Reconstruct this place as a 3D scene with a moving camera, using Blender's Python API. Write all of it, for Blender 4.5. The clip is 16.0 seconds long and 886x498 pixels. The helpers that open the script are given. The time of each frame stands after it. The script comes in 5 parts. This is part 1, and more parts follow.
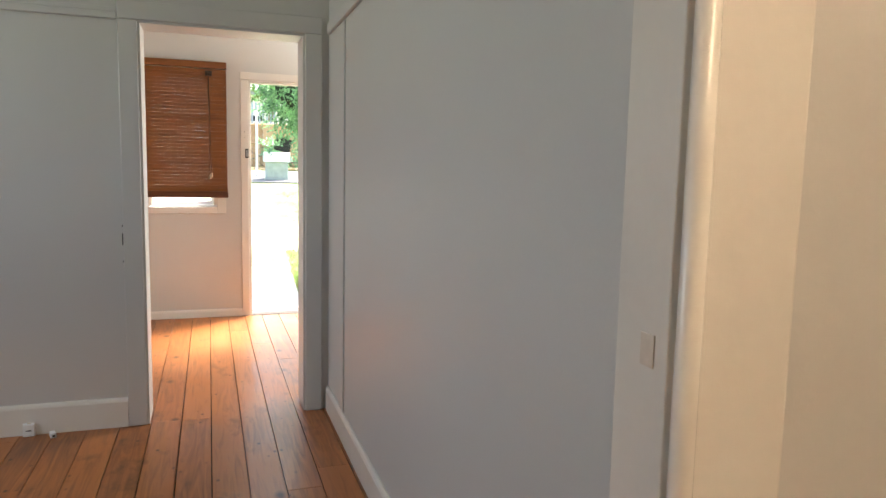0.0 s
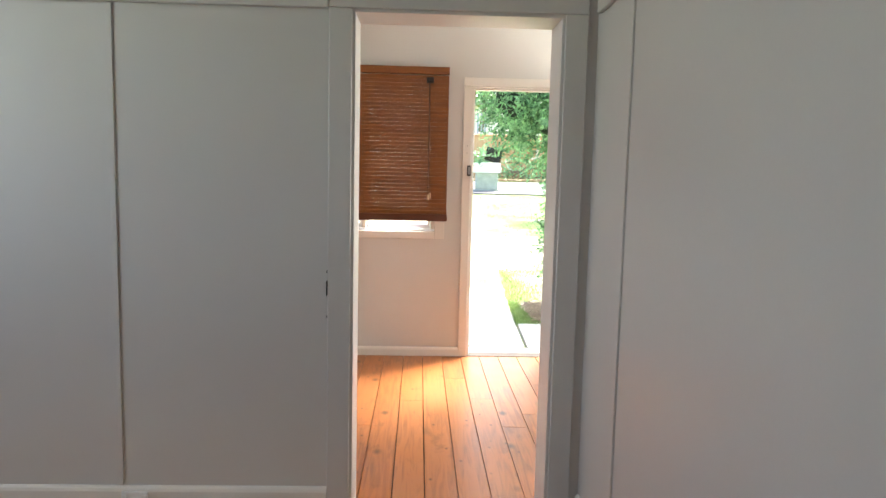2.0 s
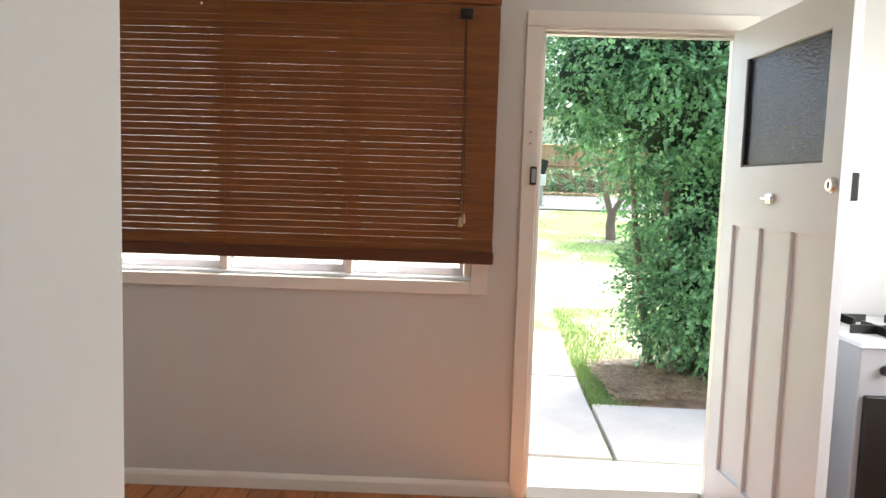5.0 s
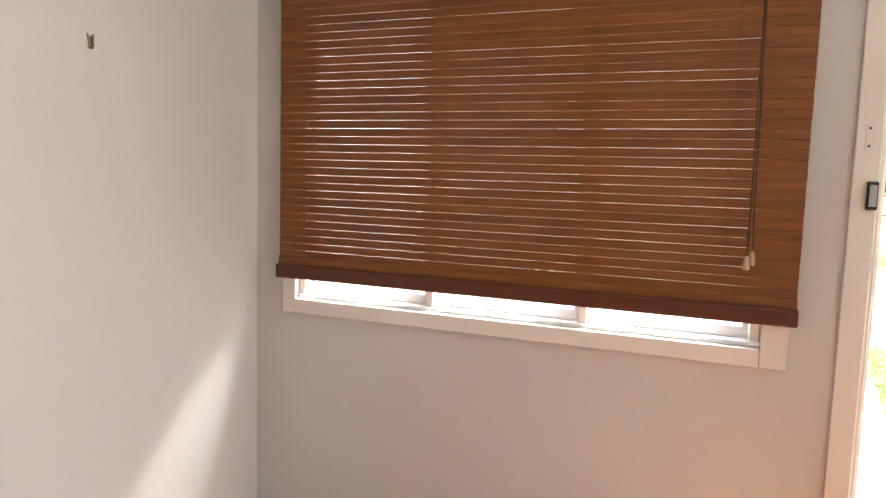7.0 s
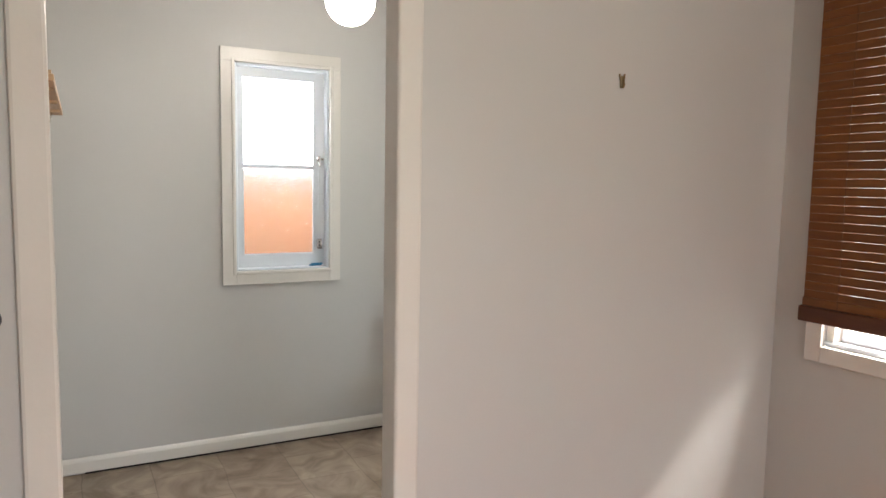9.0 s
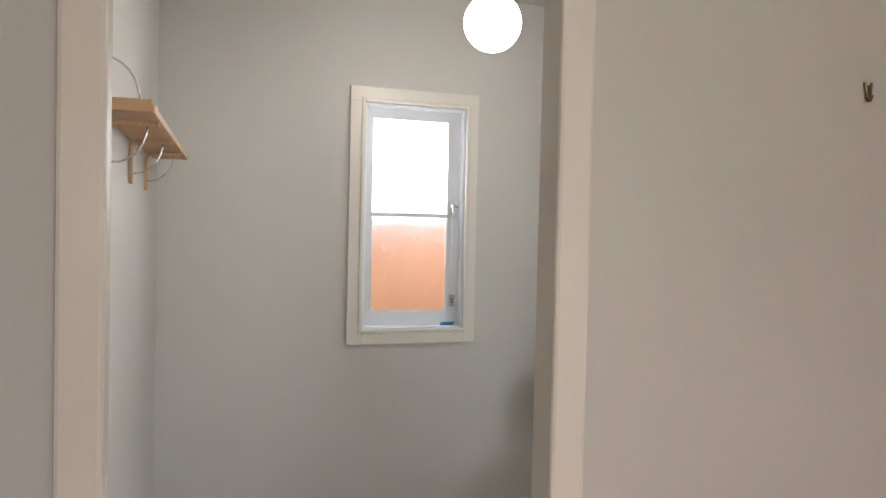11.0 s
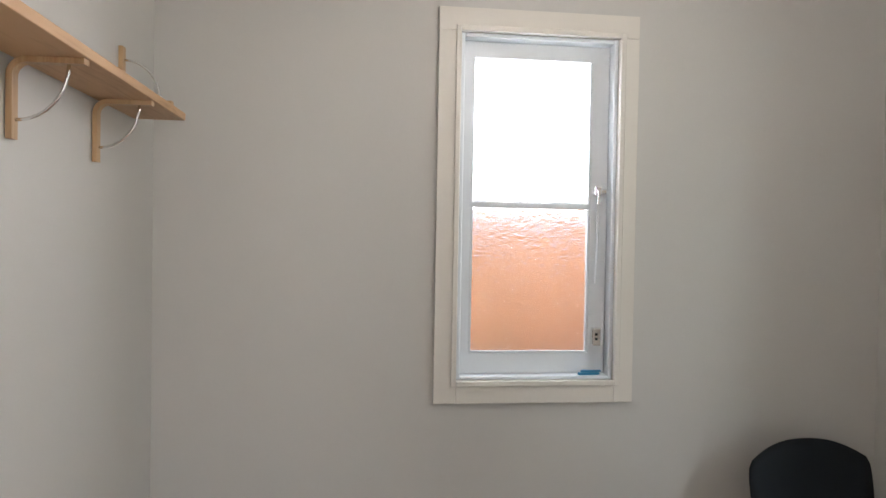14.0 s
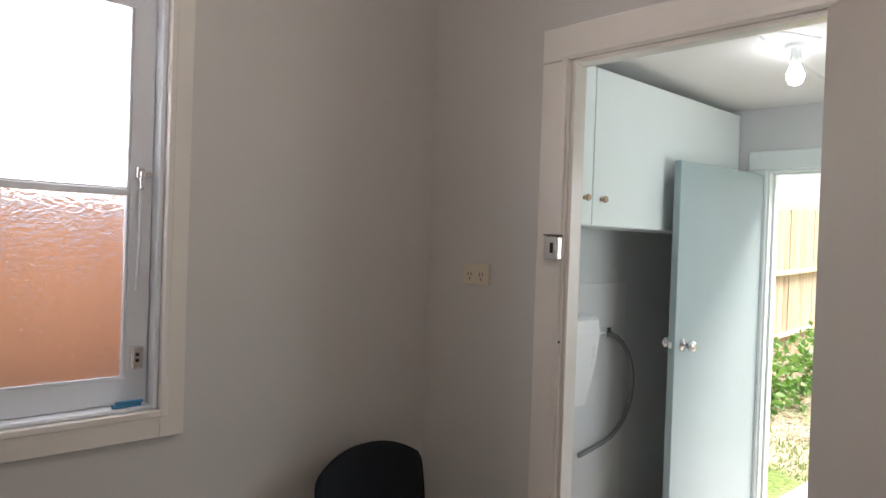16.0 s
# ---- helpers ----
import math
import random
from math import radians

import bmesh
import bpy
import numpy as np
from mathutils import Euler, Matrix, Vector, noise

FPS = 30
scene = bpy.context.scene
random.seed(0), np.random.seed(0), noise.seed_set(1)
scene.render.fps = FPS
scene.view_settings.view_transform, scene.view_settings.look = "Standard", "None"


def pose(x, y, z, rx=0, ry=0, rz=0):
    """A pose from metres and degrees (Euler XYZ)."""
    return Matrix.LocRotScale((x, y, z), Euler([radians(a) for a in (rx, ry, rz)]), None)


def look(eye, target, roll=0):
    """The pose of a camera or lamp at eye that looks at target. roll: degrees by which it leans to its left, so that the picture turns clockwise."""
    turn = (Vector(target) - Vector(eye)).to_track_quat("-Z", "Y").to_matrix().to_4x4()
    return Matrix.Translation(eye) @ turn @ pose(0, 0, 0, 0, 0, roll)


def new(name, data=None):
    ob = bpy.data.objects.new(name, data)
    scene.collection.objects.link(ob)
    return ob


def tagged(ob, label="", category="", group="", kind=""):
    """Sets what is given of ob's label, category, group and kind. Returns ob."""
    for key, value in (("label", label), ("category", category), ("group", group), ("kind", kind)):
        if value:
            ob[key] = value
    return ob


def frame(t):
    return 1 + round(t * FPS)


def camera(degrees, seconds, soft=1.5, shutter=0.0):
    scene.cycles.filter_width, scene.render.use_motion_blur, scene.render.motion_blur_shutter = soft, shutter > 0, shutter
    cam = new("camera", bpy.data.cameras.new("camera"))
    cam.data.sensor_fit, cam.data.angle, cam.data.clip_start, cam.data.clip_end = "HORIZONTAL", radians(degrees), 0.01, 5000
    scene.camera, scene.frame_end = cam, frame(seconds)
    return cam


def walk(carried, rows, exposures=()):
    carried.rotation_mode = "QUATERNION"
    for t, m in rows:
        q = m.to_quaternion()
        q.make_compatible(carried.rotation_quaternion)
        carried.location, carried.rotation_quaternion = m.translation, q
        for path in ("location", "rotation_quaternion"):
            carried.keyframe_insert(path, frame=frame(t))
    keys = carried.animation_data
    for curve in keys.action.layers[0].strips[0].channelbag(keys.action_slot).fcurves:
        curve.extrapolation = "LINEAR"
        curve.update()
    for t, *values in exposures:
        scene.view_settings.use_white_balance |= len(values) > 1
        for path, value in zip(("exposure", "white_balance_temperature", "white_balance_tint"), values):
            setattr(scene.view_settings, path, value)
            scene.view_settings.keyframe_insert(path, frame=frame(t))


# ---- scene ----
cam = camera(65.0, 16.0)
PATH = [
    (0, (0.309, 0.769, 1.333), (0.944, 2.652, 1.112), 1.2),
    (0.5, (0.295, 0.938, 1.353), (0.755, 2.872, 1.129), 1.2),
    (1, (0.281, 1.22, 1.372), (0.597, 3.182, 1.148), 1.3),
    (1.5, (0.26, 1.52, 1.385), (0.421, 3.501, 1.162), 1.4),
    (2, (0.251, 1.838, 1.416), (0.323, 3.825, 1.206), 1.3),
    (2.5, (0.277, 2.221, 1.409), (0.314, 4.21, 1.206), 1.5),
    (3, (0.285, 2.599, 1.406), (0.281, 4.589, 1.209), 1.6),
    (3.2, (0.276, 2.744, 1.408), (0.258, 4.734, 1.212), 1.5),
    (5.3, (0.307, 4.331, 1.389), (0.265, 6.324, 1.224), 1.9),
    (5.5, (0.31, 4.436, 1.386), (0.247, 6.429, 1.235), 2.0),
    (6, (0.306, 4.671, 1.423), (0.031, 6.644, 1.248), 2.1),
    (6.5, (0.286, 4.808, 1.46), (-0.219, 6.733, 1.266), 2.0),
    (7, (0.263, 4.921, 1.477), (-0.491, 6.762, 1.268), 1.7),
    (7.5, (0.219, 4.981, 1.49), (-0.83, 6.67, 1.277), 1.7),
    (8, (0.174, 4.98, 1.479), (-1.174, 6.443, 1.275), 1.4),
    (8.5, (0.162, 4.981, 1.506), (-1.447, 6.15, 1.291), 1.1),
    (9, (0.179, 4.963, 1.519), (-1.584, 5.887, 1.328), 1.0),
    (9.2, (0.187, 4.964, 1.515), (-1.614, 5.82, 1.351), 1.0),
    (11.3, (-0.42, 5.161, 1.502), (-2.354, 5.668, 1.475), 0.9),
    (11.5, (-0.52, 5.202, 1.479), (-2.47, 5.646, 1.465), 0.6),
    (12, (-0.713, 5.307, 1.494), (-2.698, 5.546, 1.445), 1.1),
    (12.5, (-0.852, 5.321, 1.443), (-2.847, 5.454, 1.405), 0.9),
    (13, (-1.074, 5.31, 1.46), (-3.071, 5.422, 1.416), 0.9),
    (13.5, (-1.259, 5.353, 1.464), (-3.255, 5.475, 1.425), 0.8),
    (14, (-1.467, 5.409, 1.482), (-3.453, 5.641, 1.444), 1.0),
    (14.5, (-1.614, 5.495, 1.469), (-3.572, 5.9, 1.441), 1.2),
    (15, (-1.739, 5.526, 1.499), (-3.602, 6.252, 1.454), 1.4),
    (15.5, (-1.805, 5.544, 1.499), (-3.47, 6.651, 1.459), 1.8),
    (16, (-1.839, 5.513, 1.49), (-3.291, 6.888, 1.465), 2.0),
]
walk(cam, [(t, look(e, a, r)) for t, e, a, r in PATH], [(0, 2.55, 6750, 10), (1.5, 2.64, 6720, 10), (2.5, 2.30, 6600, 10), (3, 2.18, 6550, 10), (5.5, 1.88, 6400, 10), (6.5, 2.22, 6450, 10), (7, 2.56, 6480, 10), (9, 1.95, 6420, 10), (11.5, 1.58, 6480, 11), (12, 1.47, 6400, 11), (12.5, 1.70, 6420, 11), (14, 1.64, 6420, 12), (15, 1.52, 6420, 13), (15.5, 1.19, 6480, 13), (16, 1.03, 6700, 19)])

# ---- world and light ----
world = bpy.data.worlds.new("sky")
scene.world = world
world.use_nodes = True
wn = world.node_tree
sky = wn.nodes.new("ShaderNodeTexSky")
sky.sky_type, sky.sun_disc = "NISHITA", False
sky.sun_elevation, sky.sun_rotation = radians(50), radians(38.7)
sky.air_density, sky.dust_density = 1.0, 3.0
wn.nodes["Background"].inputs["Strength"].default_value = 0.15
wn.links.new(sky.outputs[0], wn.nodes["Background"].inputs["Color"])
sun = new("sun", bpy.data.lights.new("sun", "SUN"))
sun.data.energy, sun.data.angle, sun.data.color = 3.9, radians(25), (1.0, 0.96, 0.90)
sun.matrix_world = look((0, 0, 30), (-0.40, -0.50, 30 - 0.77))


def area_light(name, eye, target, w, h, watts, colour):
    ob = new(name, bpy.data.lights.new(name, "AREA"))
    ob.data.shape, ob.data.size, ob.data.size_y = "RECTANGLE", w, h
    ob.data.energy, ob.data.color = watts, colour
    ob.matrix_world = look(eye, target)
    return ob


area_light("sky_light_front_room_window", (-3.02, 3.0, 1.95), (0, 3.0, 2.35), 1.6, 1.0, 4.7, (0.80, 0.91, 1.0))
# Added lamp in an unseen east opening, brightens the entry's west wall.
area_light("sky_light_kitchen_window", (2.62, 6.05, 1.55), (-1.3, 6.2, 1.3), 1.1, 1.1, 12.2, (1.0, 0.98, 0.96))
area_light("sky_light_blind_window", (-0.457, 7.36, 1.57), (-0.457, 6.0, 1.40), 1.66, 1.16, 2.0, (0.95, 0.98, 1.0))
# Added lamp, no known source: lights the laundry from an unseen side.
area_light("sky_light_laundry_window", (-1.88, 8.35, 1.45), (-3.6, 8.0, 0.7), 0.9, 0.9, 5.6, (0.82, 0.97, 1.0))
area_light("sky_light_side_window", (-3.86, 5.99, 1.88), (-2.0, 5.99, 1.60), 0.52, 0.58, 4.6, (0.92, 0.96, 1.0))


# ---- materials ----
def mat_new(name):
    m = bpy.data.materials.new(name)
    m.use_nodes = True
    return m, m.node_tree.nodes, m.node_tree.links, m.node_tree.nodes["Principled BSDF"]


def surface(name, colour, rough=0.5, metal=0.0, var=0.06, scale=3.0, grain=60.0, bump=0.08, spread=0.0, spec=0.5, stretch=(1, 1, 1), rvar=0.08):
    """Paint, plastic, stone or metal: broad and fine variation of tone, fine relief."""
    m, n, l, b = mat_new(name)
    tc = n.new("ShaderNodeTexCoord")
    mp = n.new("ShaderNodeMapping")
    mp.inputs["Scale"].default_value = stretch
    l.new(tc.outputs["Object"], mp.inputs["Vector"])
    big, fine = n.new("ShaderNodeTexNoise"), n.new("ShaderNodeTexNoise")
    big.inputs["Scale"].default_value, big.inputs["Detail"].default_value = scale, 5
    fine.inputs["Scale"].default_value, fine.inputs["Detail"].default_value = grain, 3
    for t in (big, fine):
        l.new(mp.outputs[0], t.inputs["Vector"])
    add = n.new("ShaderNodeMath")
    add.operation = "MULTIPLY_ADD"
    l.new(fine.outputs["Fac"], add.inputs[0])
    add.inputs[1].default_value = 0.4
    l.new(big.outputs["Fac"], add.inputs[2])
    last = add.outputs[0]
    if spread:
        oi = n.new("ShaderNodeObjectInfo")
        a2 = n.new("ShaderNodeMath")
        a2.operation = "MULTIPLY_ADD"
        l.new(oi.outputs["Random"], a2.inputs[0])
        a2.inputs[1].default_value = spread
        l.new(last, a2.inputs[2])
        last = a2.outputs[0]
    r = n.new("ShaderNodeMapRange")
    l.new(last, r.inputs["Value"])
    r.inputs["From Min"].default_value, r.inputs["From Max"].default_value = 0.35, 1.05 + spread
    r.inputs["To Min"].default_value, r.inputs["To Max"].default_value = 1 - var, 1 + var
    mx = n.new("ShaderNodeMix")
    mx.data_type, mx.blend_type = "RGBA", "MULTIPLY"
    mx.inputs["Factor"].default_value = 1
    mx.inputs["A"].default_value = (*colour, 1)
    l.new(r.outputs[0], mx.inputs["B"])
    l.new(mx.outputs["Result"], b.inputs["Base Color"])
    rr = n.new("ShaderNodeMapRange")
    l.new(big.outputs["Fac"], rr.inputs["Value"])
    rr.inputs["From Min"].default_value, rr.inputs["From Max"].default_value = 0.1, 0.9
    rr.inputs["To Min"].default_value, rr.inputs["To Max"].default_value = max(0.02, rough - rvar), min(1, rough + rvar)
    l.new(rr.outputs[0], b.inputs["Roughness"])
    b.inputs["Metallic"].default_value = metal
    b.inputs["Specular IOR Level"].default_value = spec
    bp = n.new("ShaderNodeBump")
    bp.inputs["Strength"].default_value, bp.inputs["Distance"].default_value = bump, 0.01
    l.new(add.outputs[0], bp.inputs["Height"])
    l.new(bp.outputs[0], b.inputs["Normal"])
    return m


def wood(name, dark, light, axis, rough=0.35, grain=14.0, knots=True, bump=0.1, coat=0.0, spread=0.35, lo=0.55, hi=1.05):
    """Timber: grain drawn out along one axis, knots, board-to-board tone."""
    m, n, l, b = mat_new(name)
    tc, oi = n.new("ShaderNodeTexCoord"), n.new("ShaderNodeObjectInfo")
    off = n.new("ShaderNodeVectorMath")
    off.operation = "MULTIPLY_ADD"
    l.new(oi.outputs["Random"], off.inputs[0])
    off.inputs[1].default_value = (37, 53, 29)
    l.new(tc.outputs["Object"], off.inputs[2])
    mp = n.new("ShaderNodeMapping")
    s = [1.0, 1.0, 1.0]
    s[axis] = 0.07
    mp.inputs["Scale"].default_value = s
    l.new(off.outputs[0], mp.inputs["Vector"])
    g = n.new("ShaderNodeTexNoise")
    g.inputs["Scale"].default_value, g.inputs["Detail"].default_value, g.inputs["Distortion"].default_value = grain * 2, 7, 1.6
    l.new(mp.outputs[0], g.inputs["Vector"])
    blot = n.new("ShaderNodeTexNoise")
    blot.inputs["Scale"].default_value, blot.inputs["Detail"].default_value = 2.5, 4
    l.new(off.outputs[0], blot.inputs["Vector"])
    mix = n.new("ShaderNodeMath")
    mix.operation = "MULTIPLY_ADD"
    l.new(blot.outputs["Fac"], mix.inputs[0])
    mix.inputs[1].default_value = 0.5
    l.new(g.outputs["Fac"], mix.inputs[2])
    tone = n.new("ShaderNodeMath")
    tone.operation = "MULTIPLY_ADD"
    l.new(oi.outputs["Random"], tone.inputs[0])
    tone.inputs[1].default_value = spread
    l.new(mix.outputs[0], tone.inputs[2])
    rmp = n.new("ShaderNodeValToRGB")
    rmp.color_ramp.elements[0].position, rmp.color_ramp.elements[0].color = lo, (*dark, 1)
    rmp.color_ramp.elements[1].position, rmp.color_ramp.elements[1].color = min(1.0, hi), (*light, 1)
    l.new(tone.outputs[0], rmp.inputs[0])
    col = rmp.outputs[0]
    if knots:
        kmap = n.new("ShaderNodeMapping")
        ks = [1.0, 1.0, 1.0]
        ks[axis] = 0.6
        ks[2] = 0.25
        kmap.inputs["Scale"].default_value = ks
        l.new(off.outputs[0], kmap.inputs["Vector"])
        v = n.new("ShaderNodeTexVoronoi")
        v.inputs["Scale"].default_value = 5.5
        l.new(kmap.outputs[0], v.inputs["Vector"])
        kr = n.new("ShaderNodeMapRange")
        l.new(v.outputs["Distance"], kr.inputs["Value"])
        kr.inputs["From Min"].default_value, kr.inputs["From Max"].default_value = 0.05, 0.17
        kr.inputs["To Min"].default_value, kr.inputs["To Max"].default_value = 0.22, 1.0
        km = n.new("ShaderNodeMix")
        km.data_type, km.blend_type = "RGBA", "MULTIPLY"
        km.inputs["Factor"].default_value = 1
        l.new(col, km.inputs["A"])
        l.new(kr.outputs[0], km.inputs["B"])
        col = km.outputs["Result"]
        pin = n.new("ShaderNodeTexVoronoi")
        pin.inputs["Scale"].default_value = 12
        l.new(kmap.outputs[0], pin.inputs["Vector"])
        pr = n.new("ShaderNodeMapRange")
        l.new(pin.outputs["Distance"], pr.inputs["Value"])
        pr.inputs["From Min"].default_value, pr.inputs["From Max"].default_value = 0.04, 0.13
        pr.inputs["To Min"].default_value = 0.25
        st = n.new("ShaderNodeTexNoise")
        st.inputs["Scale"].default_value, st.inputs["Detail"].default_value, st.inputs["Roughness"].default_value = 4.5, 8, 0.65
        l.new(kmap.outputs[0], st.inputs["Vector"])
        sr = n.new("ShaderNodeMapRange")
        l.new(st.outputs["Fac"], sr.inputs["Value"])
        sr.inputs["From Min"].default_value, sr.inputs["From Max"].default_value = 0.58, 0.74
        sr.inputs["To Min"].default_value, sr.inputs["To Max"].default_value = 1.0, 0.35
        both = n.new("ShaderNodeMath")
        both.operation = "MULTIPLY"
        l.new(pr.outputs[0], both.inputs[0])
        l.new(sr.outputs[0], both.inputs[1])
        wear = n.new("ShaderNodeMix")
        wear.data_type, wear.blend_type = "RGBA", "MULTIPLY"
        wear.inputs["Factor"].default_value = 1
        l.new(col, wear.inputs["A"])
        l.new(both.outputs[0], wear.inputs["B"])
        col = wear.outputs["Result"]
    l.new(col, b.inputs["Base Color"])
    rr = n.new("ShaderNodeMapRange")
    l.new(blot.outputs["Fac"], rr.inputs["Value"])
    rr.inputs["To Min"].default_value, rr.inputs["To Max"].default_value = rough - 0.1, rough + 0.15
    l.new(rr.outputs[0], b.inputs["Roughness"])
    b.inputs["Coat Weight"].default_value = coat
    b.inputs["Coat Roughness"].default_value = 0.2
    bp = n.new("ShaderNodeBump")
    bp.inputs["Strength"].default_value, bp.inputs["Distance"].default_value = bump, 0.004
    l.new(g.outputs["Fac"], bp.inputs["Height"])
    l.new(bp.outputs[0], b.inputs["Normal"])
    return m


def leaf_material(name, dark, light):
    m, n, l, b = mat_new(name)
    geo = n.new("ShaderNodeNewGeometry")
    rmp = n.new("ShaderNodeValToRGB")
    rmp.color_ramp.elements[0].color, rmp.color_ramp.elements[1].color = (*dark, 1), (*light, 1)
    # Clump noise puts sunlit and shaded leaf clusters of the hedge into colour.
    tc, clump, mul, add = n.new("ShaderNodeTexCoord"), n.new("ShaderNodeTexNoise"), n.new("ShaderNodeMath"), n.new("ShaderNodeMath")
    clump.inputs["Scale"].default_value, clump.inputs["Detail"].default_value = 4.5, 3
    l.new(tc.outputs["Object"], clump.inputs["Vector"])
    mul.operation, add.operation = "MULTIPLY", "MULTIPLY_ADD"
    l.new(geo.outputs["Random Per Island"], mul.inputs[0])
    mul.inputs[1].default_value = 0.55
    l.new(clump.outputs["Fac"], add.inputs[0])
    add.inputs[1].default_value = 1.5
    l.new(mul.outputs[0], add.inputs[2])
    off = n.new("ShaderNodeMath")
    off.operation = "SUBTRACT"
    l.new(add.outputs[0], off.inputs[0])
    off.inputs[1].default_value = 0.52
    l.new(off.outputs[0], rmp.inputs[0])
    l.new(rmp.outputs[0], b.inputs["Base Color"])
    b.inputs["Roughness"].default_value = 0.42
    tr = n.new("ShaderNodeBsdfTranslucent")
    l.new(rmp.outputs[0], tr.inputs["Color"])
    ms = n.new("ShaderNodeMixShader")
    ms.inputs[0].default_value = 0.35
    l.new(b.outputs[0], ms.inputs[1])
    l.new(tr.outputs[0], ms.inputs[2])
    l.new(ms.outputs[0], n["Material Output"].inputs[0])
    return m


def glass_material(name, tint, rough, scale, bump, stretch=(1, 1, 1), spec=0.5):
    """Obscure glass: real refraction with a rolled relief."""
    m, n, l, b = mat_new(name)
    b.inputs["Base Color"].default_value = (*tint, 1)
    b.inputs["Transmission Weight"].default_value = 1.0
    b.inputs["Roughness"].default_value = rough
    b.inputs["IOR"].default_value = 1.45
    b.inputs["Specular IOR Level"].default_value = spec
    tc, mp, t = n.new("ShaderNodeTexCoord"), n.new("ShaderNodeMapping"), n.new("ShaderNodeTexNoise")
    mp.inputs["Scale"].default_value = stretch
    l.new(tc.outputs["Object"], mp.inputs["Vector"])
    l.new(mp.outputs[0], t.inputs["Vector"])
    t.inputs["Scale"].default_value, t.inputs["Detail"].default_value, t.inputs["Distortion"].default_value = scale, 3, 0.8
    bp = n.new("ShaderNodeBump")
    bp.inputs["Strength"].default_value, bp.inputs["Distance"].default_value = bump, 0.01
    l.new(t.outputs["Fac"], bp.inputs["Height"])
    l.new(bp.outputs[0], b.inputs["Normal"])
    return m


def lamp_material(name, colour, strength):
    m, n, l, b = mat_new(name)
    b.inputs["Base Color"].default_value = (0.9, 0.9, 0.88, 1)
    b.inputs["Roughness"].default_value = 0.25
    b.inputs["Emission Color"].default_value = (*colour, 1)
    b.inputs["Emission Strength"].default_value = strength
    return m


def vinyl_material():
    m, n, l, b = mat_new("stone_look_vinyl")
    tc = n.new("ShaderNodeTexCoord")
    br = n.new("ShaderNodeTexBrick")
    br.offset = 0.5
    br.inputs["Scale"].default_value = 1.0
    br.inputs["Brick Width"].default_value, br.inputs["Row Height"].default_value = 0.33, 0.33
    br.inputs["Mortar Size"].default_value, br.inputs["Mortar Smooth"].default_value = 0.004, 0.6
    br.inputs["Color1"].default_value, br.inputs["Color2"].default_value = (0.36, 0.29, 0.22, 1), (0.29, 0.22, 0.165, 1)
    br.inputs["Mortar"].default_value = (0.24, 0.185, 0.14, 1)
    wob, cl = n.new("ShaderNodeTexNoise"), n.new("ShaderNodeTexNoise")
    wob.inputs["Scale"].default_value = 9
    cl.inputs["Scale"].default_value, cl.inputs["Detail"].default_value, cl.inputs["Distortion"].default_value = 5, 6, 1.5
    va = n.new("ShaderNodeVectorMath")
    va.operation = "MULTIPLY_ADD"
    l.new(wob.outputs["Color"], va.inputs[0])
    va.inputs[1].default_value = (0.035, 0.035, 0)
    l.new(tc.outputs["Object"], va.inputs[2])
    l.new(va.outputs[0], br.inputs["Vector"])
    l.new(tc.outputs["Object"], cl.inputs["Vector"])
    rm = n.new("ShaderNodeValToRGB")
    rm.color_ramp.elements[0].position, rm.color_ramp.elements[0].color = 0.3, (0.6, 0.55, 0.5, 1)
    rm.color_ramp.elements[1].position, rm.color_ramp.elements[1].color = 0.72, (1.35, 1.35, 1.35, 1)
    l.new(cl.outputs["Fac"], rm.inputs[0])
    mx = n.new("ShaderNodeMix")
    mx.data_type, mx.blend_type = "RGBA", "MULTIPLY"
    mx.inputs["Factor"].default_value = 1
    l.new(br.outputs["Color"], mx.inputs["A"])
    l.new(rm.outputs[0], mx.inputs["B"])
    l.new(mx.outputs["Result"], b.inputs["Base Color"])
    b.inputs["Roughness"].default_value = 0.38
    bp = n.new("ShaderNodeBump")
    bp.inputs["Strength"].default_value, bp.inputs["Distance"].default_value = 0.35, 0.006
    l.new(cl.outputs["Fac"], bp.inputs["Height"])
    l.new(bp.outputs[0], b.inputs["Normal"])
    return m


